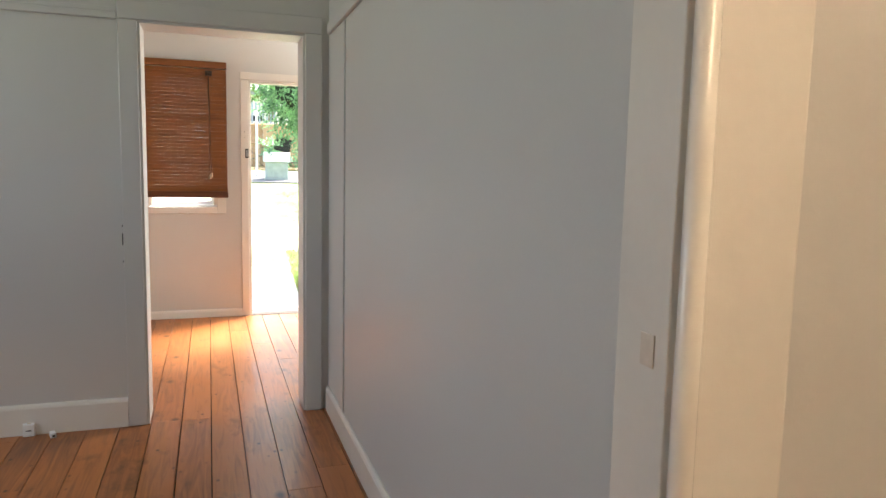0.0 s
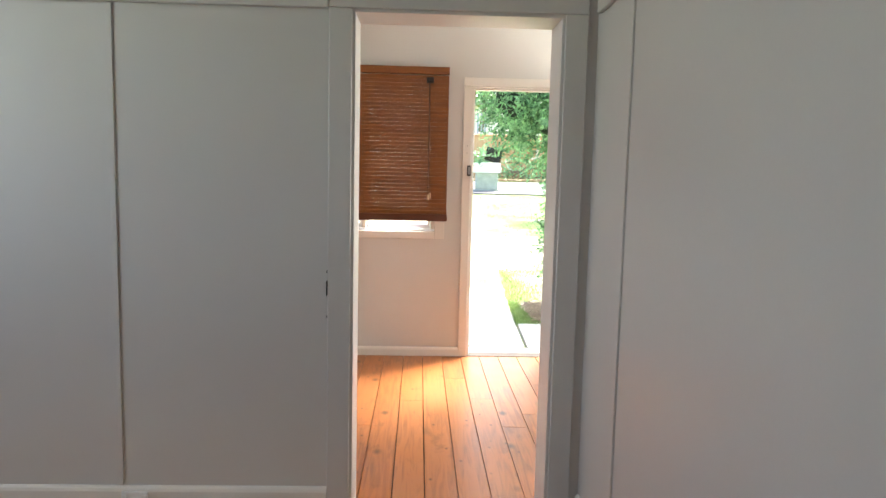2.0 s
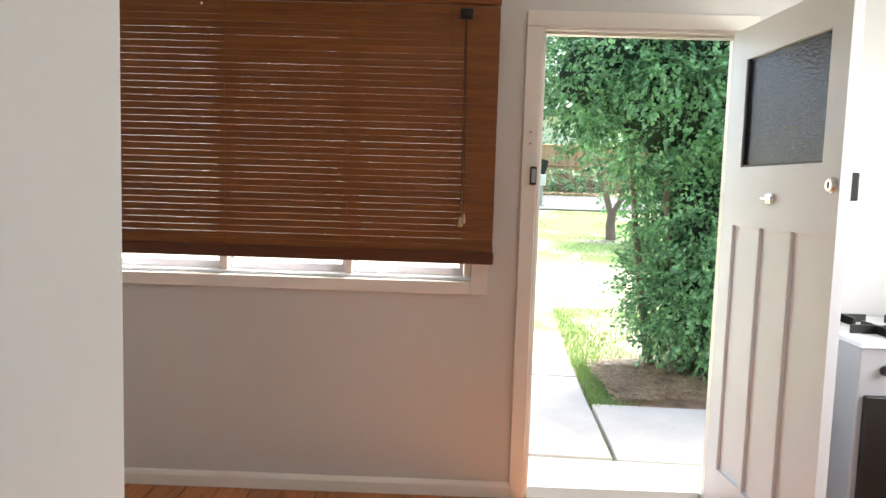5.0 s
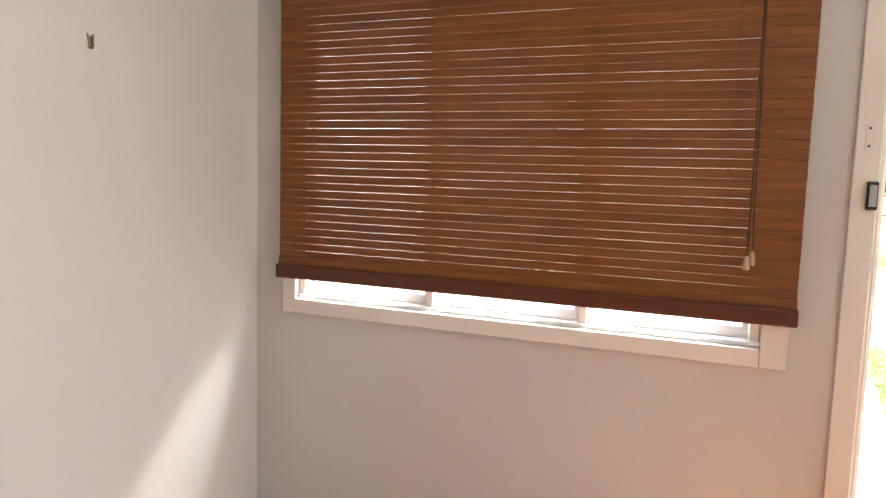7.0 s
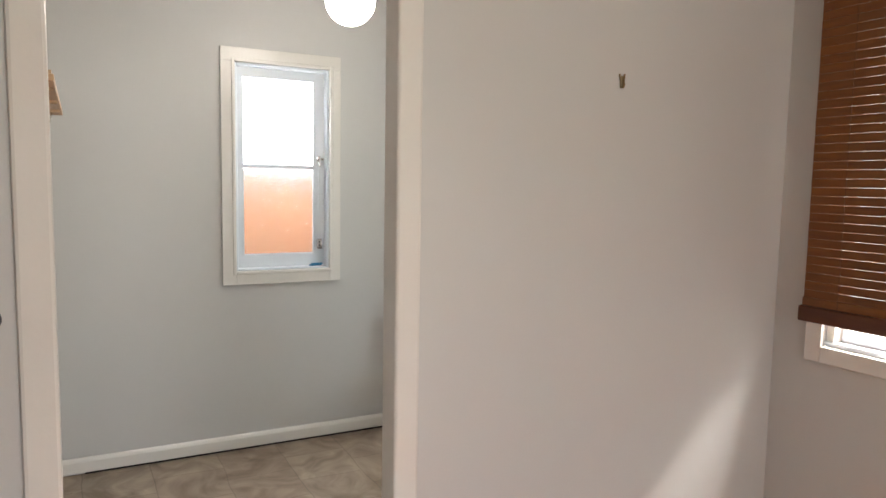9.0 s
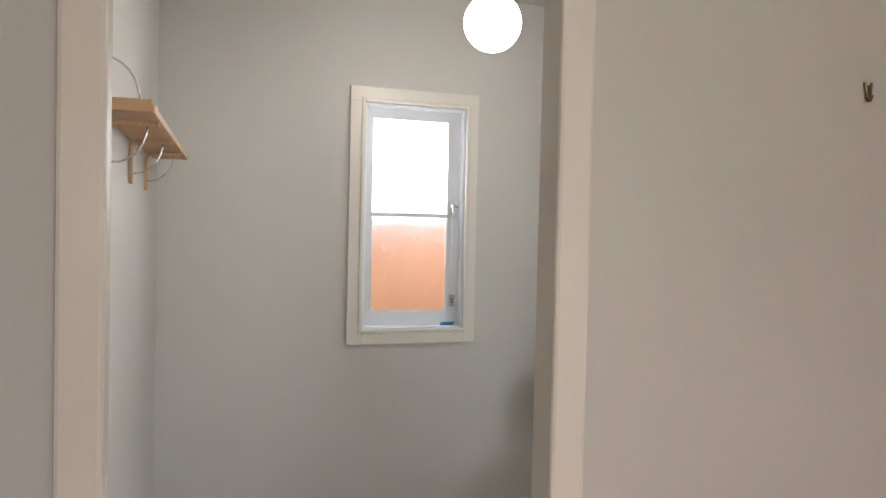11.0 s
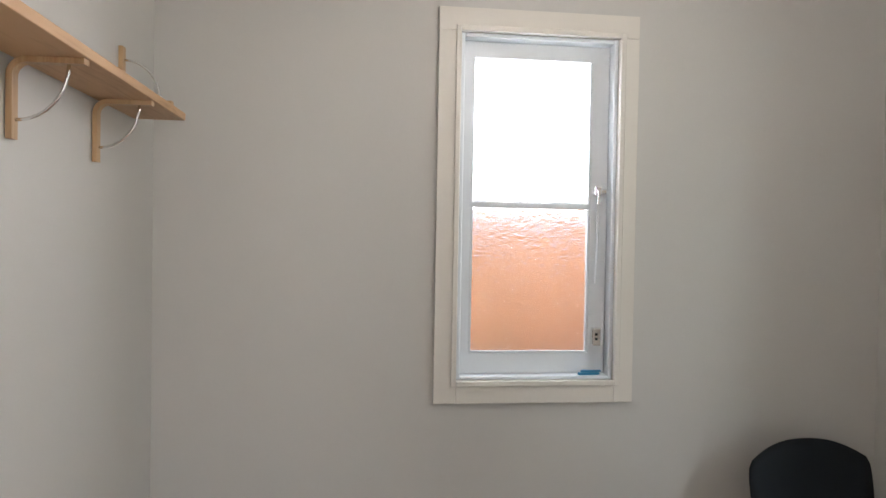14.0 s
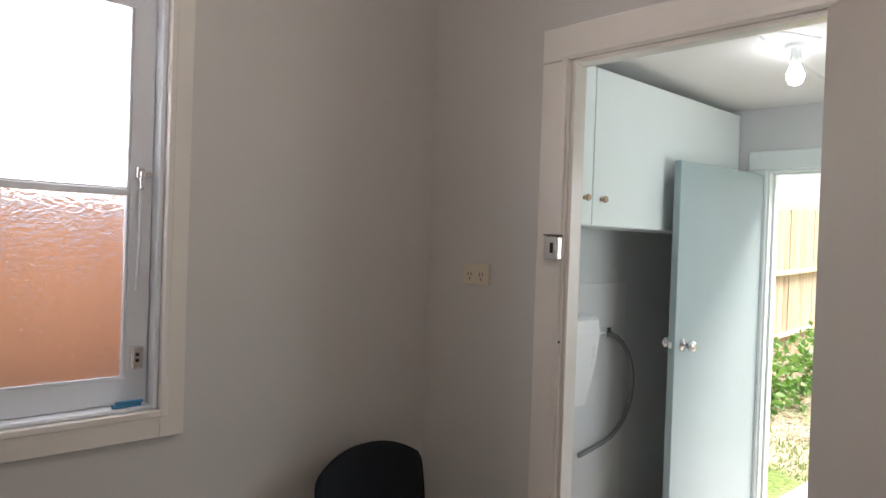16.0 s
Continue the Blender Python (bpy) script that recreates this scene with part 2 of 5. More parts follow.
def ground_material():
    m, n, l, b = mat_new("lawn_soil")
    tc = n.new("ShaderNodeTexCoord")
    a, f = n.new("ShaderNodeTexNoise"), n.new("ShaderNodeTexNoise")
    a.inputs["Scale"].default_value, a.inputs["Detail"].default_value = 0.7, 5
    f.inputs["Scale"].default_value, f.inputs["Detail"].default_value = 30, 5
    for t in (a, f):
        l.new(tc.outputs["Object"], t.inputs["Vector"])
    r1, r2 = n.new("ShaderNodeValToRGB"), n.new("ShaderNodeValToRGB")
    r1.color_ramp.elements[0].position, r1.color_ramp.elements[0].color = 0.42, (0.50, 0.44, 0.33, 1)
    r1.color_ramp.elements[1].position, r1.color_ramp.elements[1].color = 0.55, (0.20, 0.31, 0.08, 1)
    r2.color_ramp.elements[0].position, r2.color_ramp.elements[0].color = 0.3, (0.55, 0.55, 0.5, 1)
    r2.color_ramp.elements[1].position, r2.color_ramp.elements[1].color = 0.7, (1.3, 1.3, 1.3, 1)
    sep, band, tot = n.new("ShaderNodeSeparateXYZ"), n.new("ShaderNodeMapRange"), n.new("ShaderNodeMath")
    l.new(tc.outputs["Object"], sep.inputs[0])
    l.new(sep.outputs["Y"], band.inputs["Value"])
    band.inputs["From Min"].default_value, band.inputs["From Max"].default_value = 15.0, 20.0
    band.inputs["To Min"].default_value, band.inputs["To Max"].default_value = -0.07, 0.10
    near, base = n.new("ShaderNodeMapRange"), n.new("ShaderNodeMath")
    l.new(sep.outputs["Y"], near.inputs["Value"])
    near.inputs["From Min"].default_value, near.inputs["From Max"].default_value = 10.8, 12.4
    near.inputs["To Min"].default_value, near.inputs["To Max"].default_value = 0.09, 0.0
    l.new(a.outputs["Fac"], base.inputs[0])
    l.new(near.outputs[0], base.inputs[1])
    l.new(base.outputs[0], tot.inputs[0])
    l.new(band.outputs[0], tot.inputs[1])
    l.new(tot.outputs[0], r1.inputs[0])
    l.new(f.outputs["Fac"], r2.inputs[0])
    mx = n.new("ShaderNodeMix")
    mx.data_type, mx.blend_type = "RGBA", "MULTIPLY"
    mx.inputs["Factor"].default_value = 1
    l.new(r1.outputs[0], mx.inputs["A"])
    l.new(r2.outputs[0], mx.inputs["B"])
    l.new(mx.outputs["Result"], b.inputs["Base Color"])
    b.inputs["Roughness"].default_value = 0.95
    bp = n.new("ShaderNodeBump")
    bp.inputs["Strength"].default_value, bp.inputs["Distance"].default_value = 0.6, 0.03
    l.new(f.outputs["Fac"], bp.inputs["Height"])
    l.new(bp.outputs[0], b.inputs["Normal"])
    return m


PAINT = surface("pale_grey_wall_paint", (0.588, 0.578, 0.558), 0.42, var=0.03, scale=1.6, grain=140, bump=0.05)
TRIM = surface("cream_gloss_paint", (0.76, 0.73, 0.68), 0.24, var=0.03, scale=4, grain=90, bump=0.04, rvar=0.02)
CEIL = surface("flat_white_ceiling_paint", (0.72, 0.72, 0.70), 0.7, var=0.03, bump=0.06)
DOORW = surface("white_gloss_door_paint", (0.75, 0.79, 0.83), 0.36, var=0.03, scale=4, grain=80, bump=0.05)
# Door leaf's shade is put into this colour, darker than the wall paint.
BEIGE = surface("shade_darkened_beige", (0.47, 0.43, 0.385), 0.42, var=0.04, scale=3, bump=0.05)
GREYDOOR = surface("blue_grey_door_paint", (0.32, 0.41, 0.43), 0.42, var=0.05, scale=5, bump=0.06)
CUPB = surface("white_laminate", (0.73, 0.80, 0.80), 0.42, var=0.02, bump=0.02)
BOARD = wood("varnished_pine_floorboard", (0.125, 0.037, 0.009), (0.45, 0.158, 0.042), 1, rough=0.36, coat=0.10, spread=0.28, lo=0.45, hi=0.98)
SLAT = wood("stained_timber_slat", (0.138, 0.042, 0.0068), (0.220, 0.073, 0.011), 0, rough=0.42, grain=22, knots=False, spread=0.12)
RAIL = wood("dark_stained_blind_rail", (0.070, 0.018, 0.005), (0.115, 0.032, 0.008), 0, rough=0.42, grain=22, knots=False, spread=0.1)
HATCH = wood("stained_timber_hatch", (0.13, 0.035, 0.010), (0.24, 0.075, 0.022), 2, rough=0.4, knots=False)
PINE = wood("oiled_pine_shelf", (0.36, 0.19, 0.085), (0.56, 0.34, 0.18), 0, rough=0.5, grain=20, knots=False)
BENTPLY = wood("bent_beech_bracket", (0.40, 0.24, 0.12), (0.58, 0.39, 0.22), 2, rough=0.45, grain=30, knots=False)
CHROME = surface("chrome", (0.78, 0.78, 0.78), 0.14, metal=1.0, var=0.03, bump=0.02, rvar=0.05)
BRASS = surface("aged_brass", (0.30, 0.22, 0.12), 0.4, metal=0.9, var=0.15, bump=0.1)
DARKM = surface("dark_metal", (0.03, 0.028, 0.026), 0.4, metal=0.6, var=0.15, bump=0.05)
BLACK = surface("black_gap", (0.006, 0.006, 0.006), 0.9, var=0.1)
NAVY = surface("dark_navy_chair_plastic", (0.006, 0.010, 0.015), 0.62, var=0.15, grain=200, bump=0.12, spec=0.3)
STEEL = surface("steel_tube", (0.35, 0.35, 0.36), 0.3, metal=1.0, var=0.05)
IVORY = surface("ivory_socket_plastic", (0.66, 0.60, 0.48), 0.35, var=0.03, bump=0.02)
# Mid-brown stands in for the shadow inside the socket pin slots.
SLOT = surface("slot_shadow_brown", (0.16, 0.13, 0.10), 0.7, var=0.2)
WHITEP = surface("white_plastic", (0.80, 0.81, 0.80), 0.3, var=0.02, bump=0.02)
CORD = surface("brown_cord", (0.06, 0.03, 0.018), 0.8, var=0.2)
TASSEL = surface("turned_wood_tassel", (0.42, 0.30, 0.19), 0.5, var=0.1)
BLUEP = surface("blue_peg_plastic", (0.03, 0.20, 0.36), 0.4, var=0.05)
HOSE = surface("grey_rubber_hose", (0.16, 0.17, 0.17), 0.5, var=0.1)
CONC = surface("weathered_concrete", (0.66, 0.61, 0.54), 0.9, var=0.2, scale=2.5, grain=45, bump=0.35, spread=0.2)
ASPH = surface("grey_driveway", (0.11, 0.11, 0.11), 0.9, var=0.2, scale=1.5, grain=50, bump=0.3)
MULCH = surface("bark_mulch", (0.46, 0.36, 0.27), 0.95, var=0.5, scale=9, grain=60, bump=0.9)
PALING = wood("weathered_paling", (0.30, 0.155, 0.072), (0.58, 0.36, 0.20), 2, rough=0.85, grain=9, knots=False, spread=0.5)
BARK = surface("grey_brown_bark", (0.20, 0.15, 0.115), 0.9, var=0.4, scale=6, grain=40, bump=0.8, stretch=(1, 1, 0.3))
BLEACH = surface("bleached_dead_wood", (0.55, 0.50, 0.43), 0.85, var=0.2, scale=8, bump=0.4)
PALING2 = wood("salmon_stained_paling", (0.33, 0.145, 0.072), (0.52, 0.26, 0.145), 2, rough=0.85, grain=9, knots=False, spread=0.4)
LEAF = leaf_material("glossy_privet_leaf", (0.012, 0.075, 0.030), (0.36, 0.66, 0.31))
LEAF2 = leaf_material("pale_shrub_leaf", (0.05, 0.10, 0.03), (0.20, 0.28, 0.08))
GRASS = leaf_material("lawn_grass", (0.14, 0.26, 0.06), (0.40, 0.52, 0.20))
TWIG = surface("dry_twigs", (0.13, 0.095, 0.07), 0.9, var=0.4)
LITTER = leaf_material("dry_leaf_litter", (0.25, 0.16, 0.09), (0.70, 0.55, 0.38))
RENDERW = surface("white_rendered_wall", (0.75, 0.74, 0.70), 0.85, var=0.08, scale=1, bump=0.1)
ROOFT = surface("grey_roof_sheet", (0.25, 0.25, 0.25), 0.6, var=0.1)
STONE = surface("mossy_concrete_block", (0.40, 0.43, 0.36), 0.9, var=0.25, scale=5, bump=0.4)
GLASSW = glass_material("rolled_obscure_glass", (0.97, 0.98, 0.98), 0.13, 48, 0.65, (1, 1, 1.8))
GLASSD = glass_material("dark_obscure_door_glass", (0.014, 0.013, 0.016), 0.22, 60, 0.40, (0.7, 1.5, 1.3), spec=0.25)
GLOBE = lamp_material("opal_globe_glow", (1.0, 0.90, 0.80), 9.0)
BULB = lamp_material("bulb_glow", (0.90, 0.97, 1.0), 20.0)
WARM = lamp_material("warm_globe_glow", (1.0, 0.76, 0.53), 23.0)
VINYL, LAWN = vinyl_material(), ground_material()


# ---- building blocks ----
def mesh_of(name, bm, mat, smooth=False):
    me = bpy.data.meshes.new(name)
    bmesh.ops.recalc_face_normals(bm, faces=bm.faces)
    bm.to_mesh(me)
    bm.free()
    me.materials.append(mat)
    if smooth:
        for p in me.polygons:
            p.use_smooth = True
    return me


def thing(name, bm, mat, label, category, kind="", group="", smooth=False, at=None):
    ob = new(name, mesh_of(name, bm, mat, smooth))
    if at is not None:
        ob.matrix_world = at
    return tagged(ob, label, category, group, kind)


def empty(name, at, label, category, group="", kind=""):
    ob = new(name)
    ob.empty_display_size = 0.05
    ob.matrix_world = at
    return tagged(ob, label, category, group, kind)


def part(name, bm, mat, parent, label="", smooth=False, at=None):
    ob = new(name, mesh_of(name, bm, mat, smooth))
    ob.parent = parent
    if at is not None:
        ob.matrix_local = at
    return tagged(ob, label)


def share(name, me, parent, at):
    ob = new(name, me)
    ob.parent = parent
    ob.matrix_local = at
    return ob


def add_box(bm, x0, x1, y0, y1, z0, z1):
    vs = [bm.verts.new((x, y, z)) for x in (x0, x1) for y in (y0, y1) for z in (z0, z1)]
    for f in ((0, 1, 3, 2), (4, 6, 7, 5), (0, 4, 5, 1), (2, 3, 7, 6), (0, 2, 6, 4), (1, 5, 7, 3)):
        bm.faces.new([vs[i] for i in f])
    return vs


def box(x0, x1, y0, y1, z0, z1, bevel=0.0, seg=2):
    bm = bmesh.new()
    add_box(bm, x0, x1, y0, y1, z0, z1)
    if bevel:
        bmesh.ops.bevel(bm, geom=bm.edges[:], offset=bevel, segments=seg, affect="EDGES", profile=0.5)
    return bm


def boxes(items, bevel=0.0):
    bm = bmesh.new()
    for b in items:
        add_box(bm, *b)
    if bevel:
        bmesh.ops.bevel(bm, geom=bm.edges[:], offset=bevel, segments=2, affect="EDGES", profile=0.5)
    return bm


def lathe(profile, seg=20):
    """A turned body round z from rows of radius and height."""
    bm = bmesh.new()
    rings = [[bm.verts.new((r * math.cos(2 * math.pi * i / seg), r * math.sin(2 * math.pi * i / seg), z)) for i in range(seg)] for r, z in profile]
    for a, b in zip(rings, rings[1:]):
        for i in range(seg):
            bm.faces.new((a[i], a[(i + 1) % seg], b[(i + 1) % seg], b[i]))
    bm.faces.new(rings[0][::-1])
    bm.faces.new(rings[-1])
    return bm


def tube(points, radius, seg=8, bm=None, taper=None):
    bm = bm or bmesh.new()
    pts = [Vector(p) for p in points]
    rings = []
    for i, p in enumerate(pts):
        d = (pts[min(i + 1, len(pts) - 1)] - pts[max(i - 1, 0)]).normalized()
        side = d.cross(Vector((0.31, 0.17, 0.93))).normalized()
        up = side.cross(d)
        r = radius if taper is None else radius + (taper - radius) * i / (len(pts) - 1)
        rings.append([bm.verts.new(p + r * (math.cos(2 * math.pi * k / seg) * side + math.sin(2 * math.pi * k / seg) * up)) for k in range(seg)])
    for a, b in zip(rings, rings[1:]):
        for k in range(seg):
            bm.faces.new((a[k], a[(k + 1) % seg], b[(k + 1) % seg], b[k]))
    bm.faces.new(rings[0][::-1])
    bm.faces.new(rings[-1])
    return bm


def wall_mesh(axis, p0, p1, u0, u1, z0, z1, openings):
    """A wall of thickness p0..p1 along x (axis 0) or y (axis 1), with openings (u0, u1, z0, z1) cut through."""
    us = sorted({u0, u1, *[o[0] for o in openings], *[o[1] for o in openings]})
    zs = sorted({z0, z1, *[max(z0, o[2]) for o in openings], *[o[3] for o in openings]})
    bm = bmesh.new()
    got = {}

    def v(u, p, z):
        if (u, p, z) not in got:
            got[(u, p, z)] = bm.verts.new((u, p, z) if axis == 0 else (p, u, z))
        return got[(u, p, z)]

    def solid(i, j):
        if not (0 <= i < len(us) - 1 and 0 <= j < len(zs) - 1):
            return False
        cu, cz = (us[i] + us[i + 1]) / 2, (zs[j] + zs[j + 1]) / 2
        return not any(a < cu < b and c < cz < d for a, b, c, d in openings)

    for i in range(len(us) - 1):
        for j in range(len(zs) - 1):
            if not solid(i, j):
                continue
            a, b, c, d = us[i], us[i + 1], zs[j], zs[j + 1]
            for p in (p0, p1):
                bm.faces.new((v(a, p, c), v(b, p, c), v(b, p, d), v(a, p, d)))
            for ni, nj, e in ((i - 1, j, ((a, c), (a, d))), (i + 1, j, ((b, c), (b, d))), (i, j - 1, ((a, c), (b, c))), (i, j + 1, ((a, d), (b, d)))):
                if not solid(ni, nj):
                    (ua, za), (ub, zb) = e
                    bm.faces.new((v(ua, p0, za), v(ub, p0, zb), v(ub, p1, zb), v(ua, p1, za)))
    return bm


def wall(name, axis, p0, p1, u0, u1, z0, z1, openings=(), label="pale grey painted plaster wall", mat=None):
    return thing(name, wall_mesh(axis, p0, p1, u0, u1, z0, z1, list(openings)), mat or PAINT, label, "wall", "structure")


def strip(name, axis, p0, p1, u0, u1, z0, z1, label, category="trim", mat=None, bevel=0.004, parent=None):
    b = (u0, u1, min(p0, p1), max(p0, p1), z0, z1) if axis == 0 else (min(p0, p1), max(p0, p1), u0, u1, z0, z1)
    bm = box(*b, bevel=bevel)
    if parent is not None:
        return part(name, bm, mat or TRIM, parent)
    return thing(name, bm, mat or TRIM, label, category, "structure")


# ---- shell of the house ----
H = 2.72
wall("wall_hall_south", 0, -1.72, -1.60, -1.4, 2.0, 0, H)
wall("wall_hall_west", 1, -1.40, -1.30, -1.60, 1.265, 0, H)
wall("wall_hall_east", 1, 1.90, 2.00, -1.60, 1.265, 0, H)
wall("wall_hall_front_room", 0, 1.265, 1.335, -3.12, 2.0, 0, H, [(-0.132, 0.692, -1, 2.03)])
wall("wall_front_room_west", 1, -3.12, -3.0, 1.335, 4.557, 0, H, [(2.2, 3.8, 1.35, 2.5)])
wall("wall_front_room_east", 1, 0.925, 1.05, 1.335, 4.557, 0, H, label="grey painted sheet wall with cover battens")
wall("wall_between_rooms", 0, 4.557, 4.765, -3.83, 2.72, 0, H, [(-0.012, 0.798, -1, 2.035)], label="grey painted sheet wall with a doorway")
wall("wall_entry_west", 1, -1.567, -1.485, 4.765, 7.215, 0, H, [(4.895, 5.710, -1, 2.06)], label="pale grey wall with a cased opening")
wall("wall_north", 0, 7.215, 7.315, -1.526, 2.72, -0.14, H, [(-1.29, 0.375, 0.985, 2.14), (0.645, 1.50, -1, 2.095)], label="pale grey wall with a window and a doorway")
wall("wall_side_room_north", 0, 7.215, 7.262, -3.97, -1.527, -0.14, H, [(-3.096, -2.355, -1, 2.04)], label="thin pale grey partition wall with a doorway")
wall("wall_side_room_west", 1, -3.83, -3.71, 4.765, 7.215, 0, H, [(5.718, 6.248, 1.012, 2.142)], label="pale grey wall with a small casement window")
# The opening is added out of view, for the entry's east fill lamp.
wall("wall_entry_east", 1, 2.60, 2.72, 4.765, 7.215, 0, H, [(5.5, 6.6, 1.0, 2.1)])
LW = surface("laundry_wall_paint", (0.62, 0.64, 0.64), 0.5, var=0.05, bump=0.06)
wall("wall_laundry_west", 1, -3.97, -3.85, 7.262, 9.48, -0.14, H, label="pale grey laundry wall", mat=LW)
wall("wall_laundry_north", 0, 9.36, 9.48, -3.85, -1.9, -0.14, H, [(-3.37, -2.56, -1, 1.93)], label="white laundry wall with an outside doorway", mat=LW)
# Unseen opening added here only for the laundry fill lamp.
wall("wall_laundry_east", 1, -2.02, -1.9, 7.262, 9.36, -0.14, H, [(7.9, 8.8, 1.0, 1.9)], label="pale grey laundry wall", mat=LW)

thing("ceiling", box(-3.12, 2.0, -1.72, 4.557, H, H + 0.12), CEIL, "flat white painted ceiling", "ceiling", "structure")
thing("ceiling_entry", box(-1.585, 2.72, 4.557, 7.60, H, H + 0.12), CEIL, "flat white painted ceiling", "ceiling", "structure")
thing("ceiling_side_room", box(-3.83, -1.585, 4.557, 7.315, H, H + 0.12), CEIL, "flat white painted ceiling", "ceiling", "structure")
bm = bmesh.new()
vs = add_box(bm, -3.97, -1.9, 7.263, 9.48, 2.36, 2.45)
for v in vs:
    if v.co.y > 9:
        v.co.z -= 0.10
for x in (-3.85, -3.0, -2.4):
    for w in add_box(bm, x, x + 0.04, 7.346, 9.36, 2.345, 2.365):
        if w.co.y > 9:
            w.co.z -= 0.10
thing("ceiling_laundry", bm, CEIL, "white sheeted sloping laundry ceiling with cover strips", "ceiling", "structure")

floor = thing("floor", boxes([(-3.12, 2.0, -1.72, 4.557, -0.12, -0.024), (-1.585, 2.72, 4.557, 7.315, -0.12, -0.024)]), BLACK, "orange varnished pine board floor with dark gaps", "floor", "structure")
thing("floor_side_room", box(-3.83, -1.50, 4.765, 7.215, -0.12, 0.0), VINYL, "beige stone-look sheet vinyl floor", "floor", "structure")
thing("floor_laundry", box(-3.85, -2.02, 7.215, 9.60, -0.148, -0.13), CONC, "grey concrete laundry floor", "floor", "structure")


# ---- trims, casings ----
def casing(name, axis, face, out, u0, u1, top, w, label, z0=0.0, jamb=None, mat=None, stops=True, round_edge=0.004, mould=False):
    """Architrave round an opening on one wall face, with a jamb lining and stop."""
    ob = empty(name, pose(0, 0, 0), label, "door frame", kind="structure")
    a, b = face, face + out * 0.018
    lap = 0.020 if round_edge > 0.005 else 0.0
    strip("architrave", axis, a, b, u0 - w, u0 + lap, z0, top, "", parent=ob, mat=mat, bevel=round_edge)
    strip("architrave", axis, a, b, u1 - lap, u1 + w, z0, top, "", parent=ob, mat=mat, bevel=round_edge)
    strip("architrave_head", axis, a, b, u0 - w, u1 + w, top + 0.001, top + w, "", parent=ob, mat=mat)
    if mould:
        c = b + out * 0.006
        strip("moulding", axis, b, c, u0 - 0.026, u0 - 0.006, z0, top + 0.006, "", parent=ob, mat=mat, bevel=0.0028)
        strip("moulding", axis, b, c, u1 + 0.006, u1 + 0.026, z0, top + 0.006, "", parent=ob, mat=mat, bevel=0.0028)
        strip("moulding", axis, b, c, u0 - 0.026, u1 + 0.026, top + 0.0065, top + 0.026, "", parent=ob, mat=mat, bevel=0.0028)
    if jamb:
        p0, p1 = jamb
        strip("jamb", axis, p0, p1, u0 - 0.001, u0 + 0.012, z0, top - 0.012, "", parent=ob, mat=mat, bevel=0.002)
        strip("jamb", axis, p0, p1, u1 - 0.012, u1 + 0.001, z0, top - 0.012, "", parent=ob, mat=mat, bevel=0.002)
        strip("jamb_head", axis, p0, p1, u0 - 0.001, u1 + 0.001, top - 0.012, top + 0.001, "", parent=ob, mat=mat, bevel=0.002)
        if not stops:
            return ob
        c = (p0 + p1) / 2
        strip("stop", axis, c - 0.02, c + 0.02, u0 + 0.012, u0 + 0.024, z0, top - 0.024, "", parent=ob, mat=mat, bevel=0.002)
        strip("stop", axis, c - 0.02, c + 0.02, u1 - 0.024, u1 - 0.012, z0, top - 0.024, "", parent=ob, mat=mat, bevel=0.002)
        strip("stop_head", axis, c - 0.02, c + 0.02, u0 + 0.012, u1 - 0.012, top - 0.024, top - 0.012, "", parent=ob, mat=mat, bevel=0.002)
    return ob


casing("door_frame_hall", 0, 1.265, -1, -0.132, 0.692, 2.03, 0.11, "cream painted doorway casing with a rounded bead", jamb=(1.260, 1.340), stops=False)
hall = bpy.data.objects["door_frame_hall"]
part("bead", tube([(0.690, 1.246, 0), (0.690, 1.246, 2.03)], 0.011, 10), TRIM, hall, smooth=True)
casing("door_frame_between_rooms", 0, 4.557, -1, -0.012, 0.798, 2.035, 0.088, "grey painted doorway casing, door removed", jamb=(4.552, 4.770), mat=PAINT, stops=False)
casing("door_frame_between_rooms_back", 0, 4.765, 1, -0.012, 0.798, 2.035, 0.09, "cream painted doorway casing")
casing("door_frame_side_room", 1, -1.485, 1, 4.895, 5.710, 2.06, 0.052, "cream gloss painted cased opening with rounded edges", jamb=(-1.572, -1.4855), stops=False, round_edge=0.0085)
casing("door_frame_side_room_back", 1, -1.567, -1, 4.895, 5.710, 2.06, 0.07, "cream gloss painted cased opening")
casing("door_frame_front_door", 0, 7.215, -1, 0.645, 1.50, 2.095, 0.066, "white painted front door frame", jamb=(7.21, 7.32))
casing("door_frame_laundry", 0, 7.215, -1, -3.096, -2.355, 2.04, 0.104, "cream painted laundry doorway casing", jamb=(7.21, 7.266), stops=False, mould=True)
casing("door_frame_laundry_outside", 0, 9.36, -1, -3.37, -2.56, 1.93, 0.10, "white painted outside doorway casing", z0=-0.13, jamb=(9.355, 9.485), mat=CUPB)


def skirting(name, axis, face, out, u0, u1, h, mat=None):
    bm = bmesh.new()
    t = 0.018
    prof = [(0, 0), (t, 0), (t, h - 0.02), (t * 0.75, h - 0.008), (t * 0.35, h), (0, h)]
    ends = []
    for u in (u0, u1):
        ends.append([bm.verts.new((u, face + out * p, z) if axis == 0 else (face + out * p, u, z)) for p, z in prof])
    k = len(prof)
    for i in range(k):
        bm.faces.new((ends[0][i], ends[0][(i + 1) % k], ends[1][(i + 1) % k], ends[1][i]))
    bm.faces.new(ends[0])
    bm.faces.new(ends[1])
    return thing(name, bm, mat or TRIM, "painted timber skirting board", "skirting board", "structure")


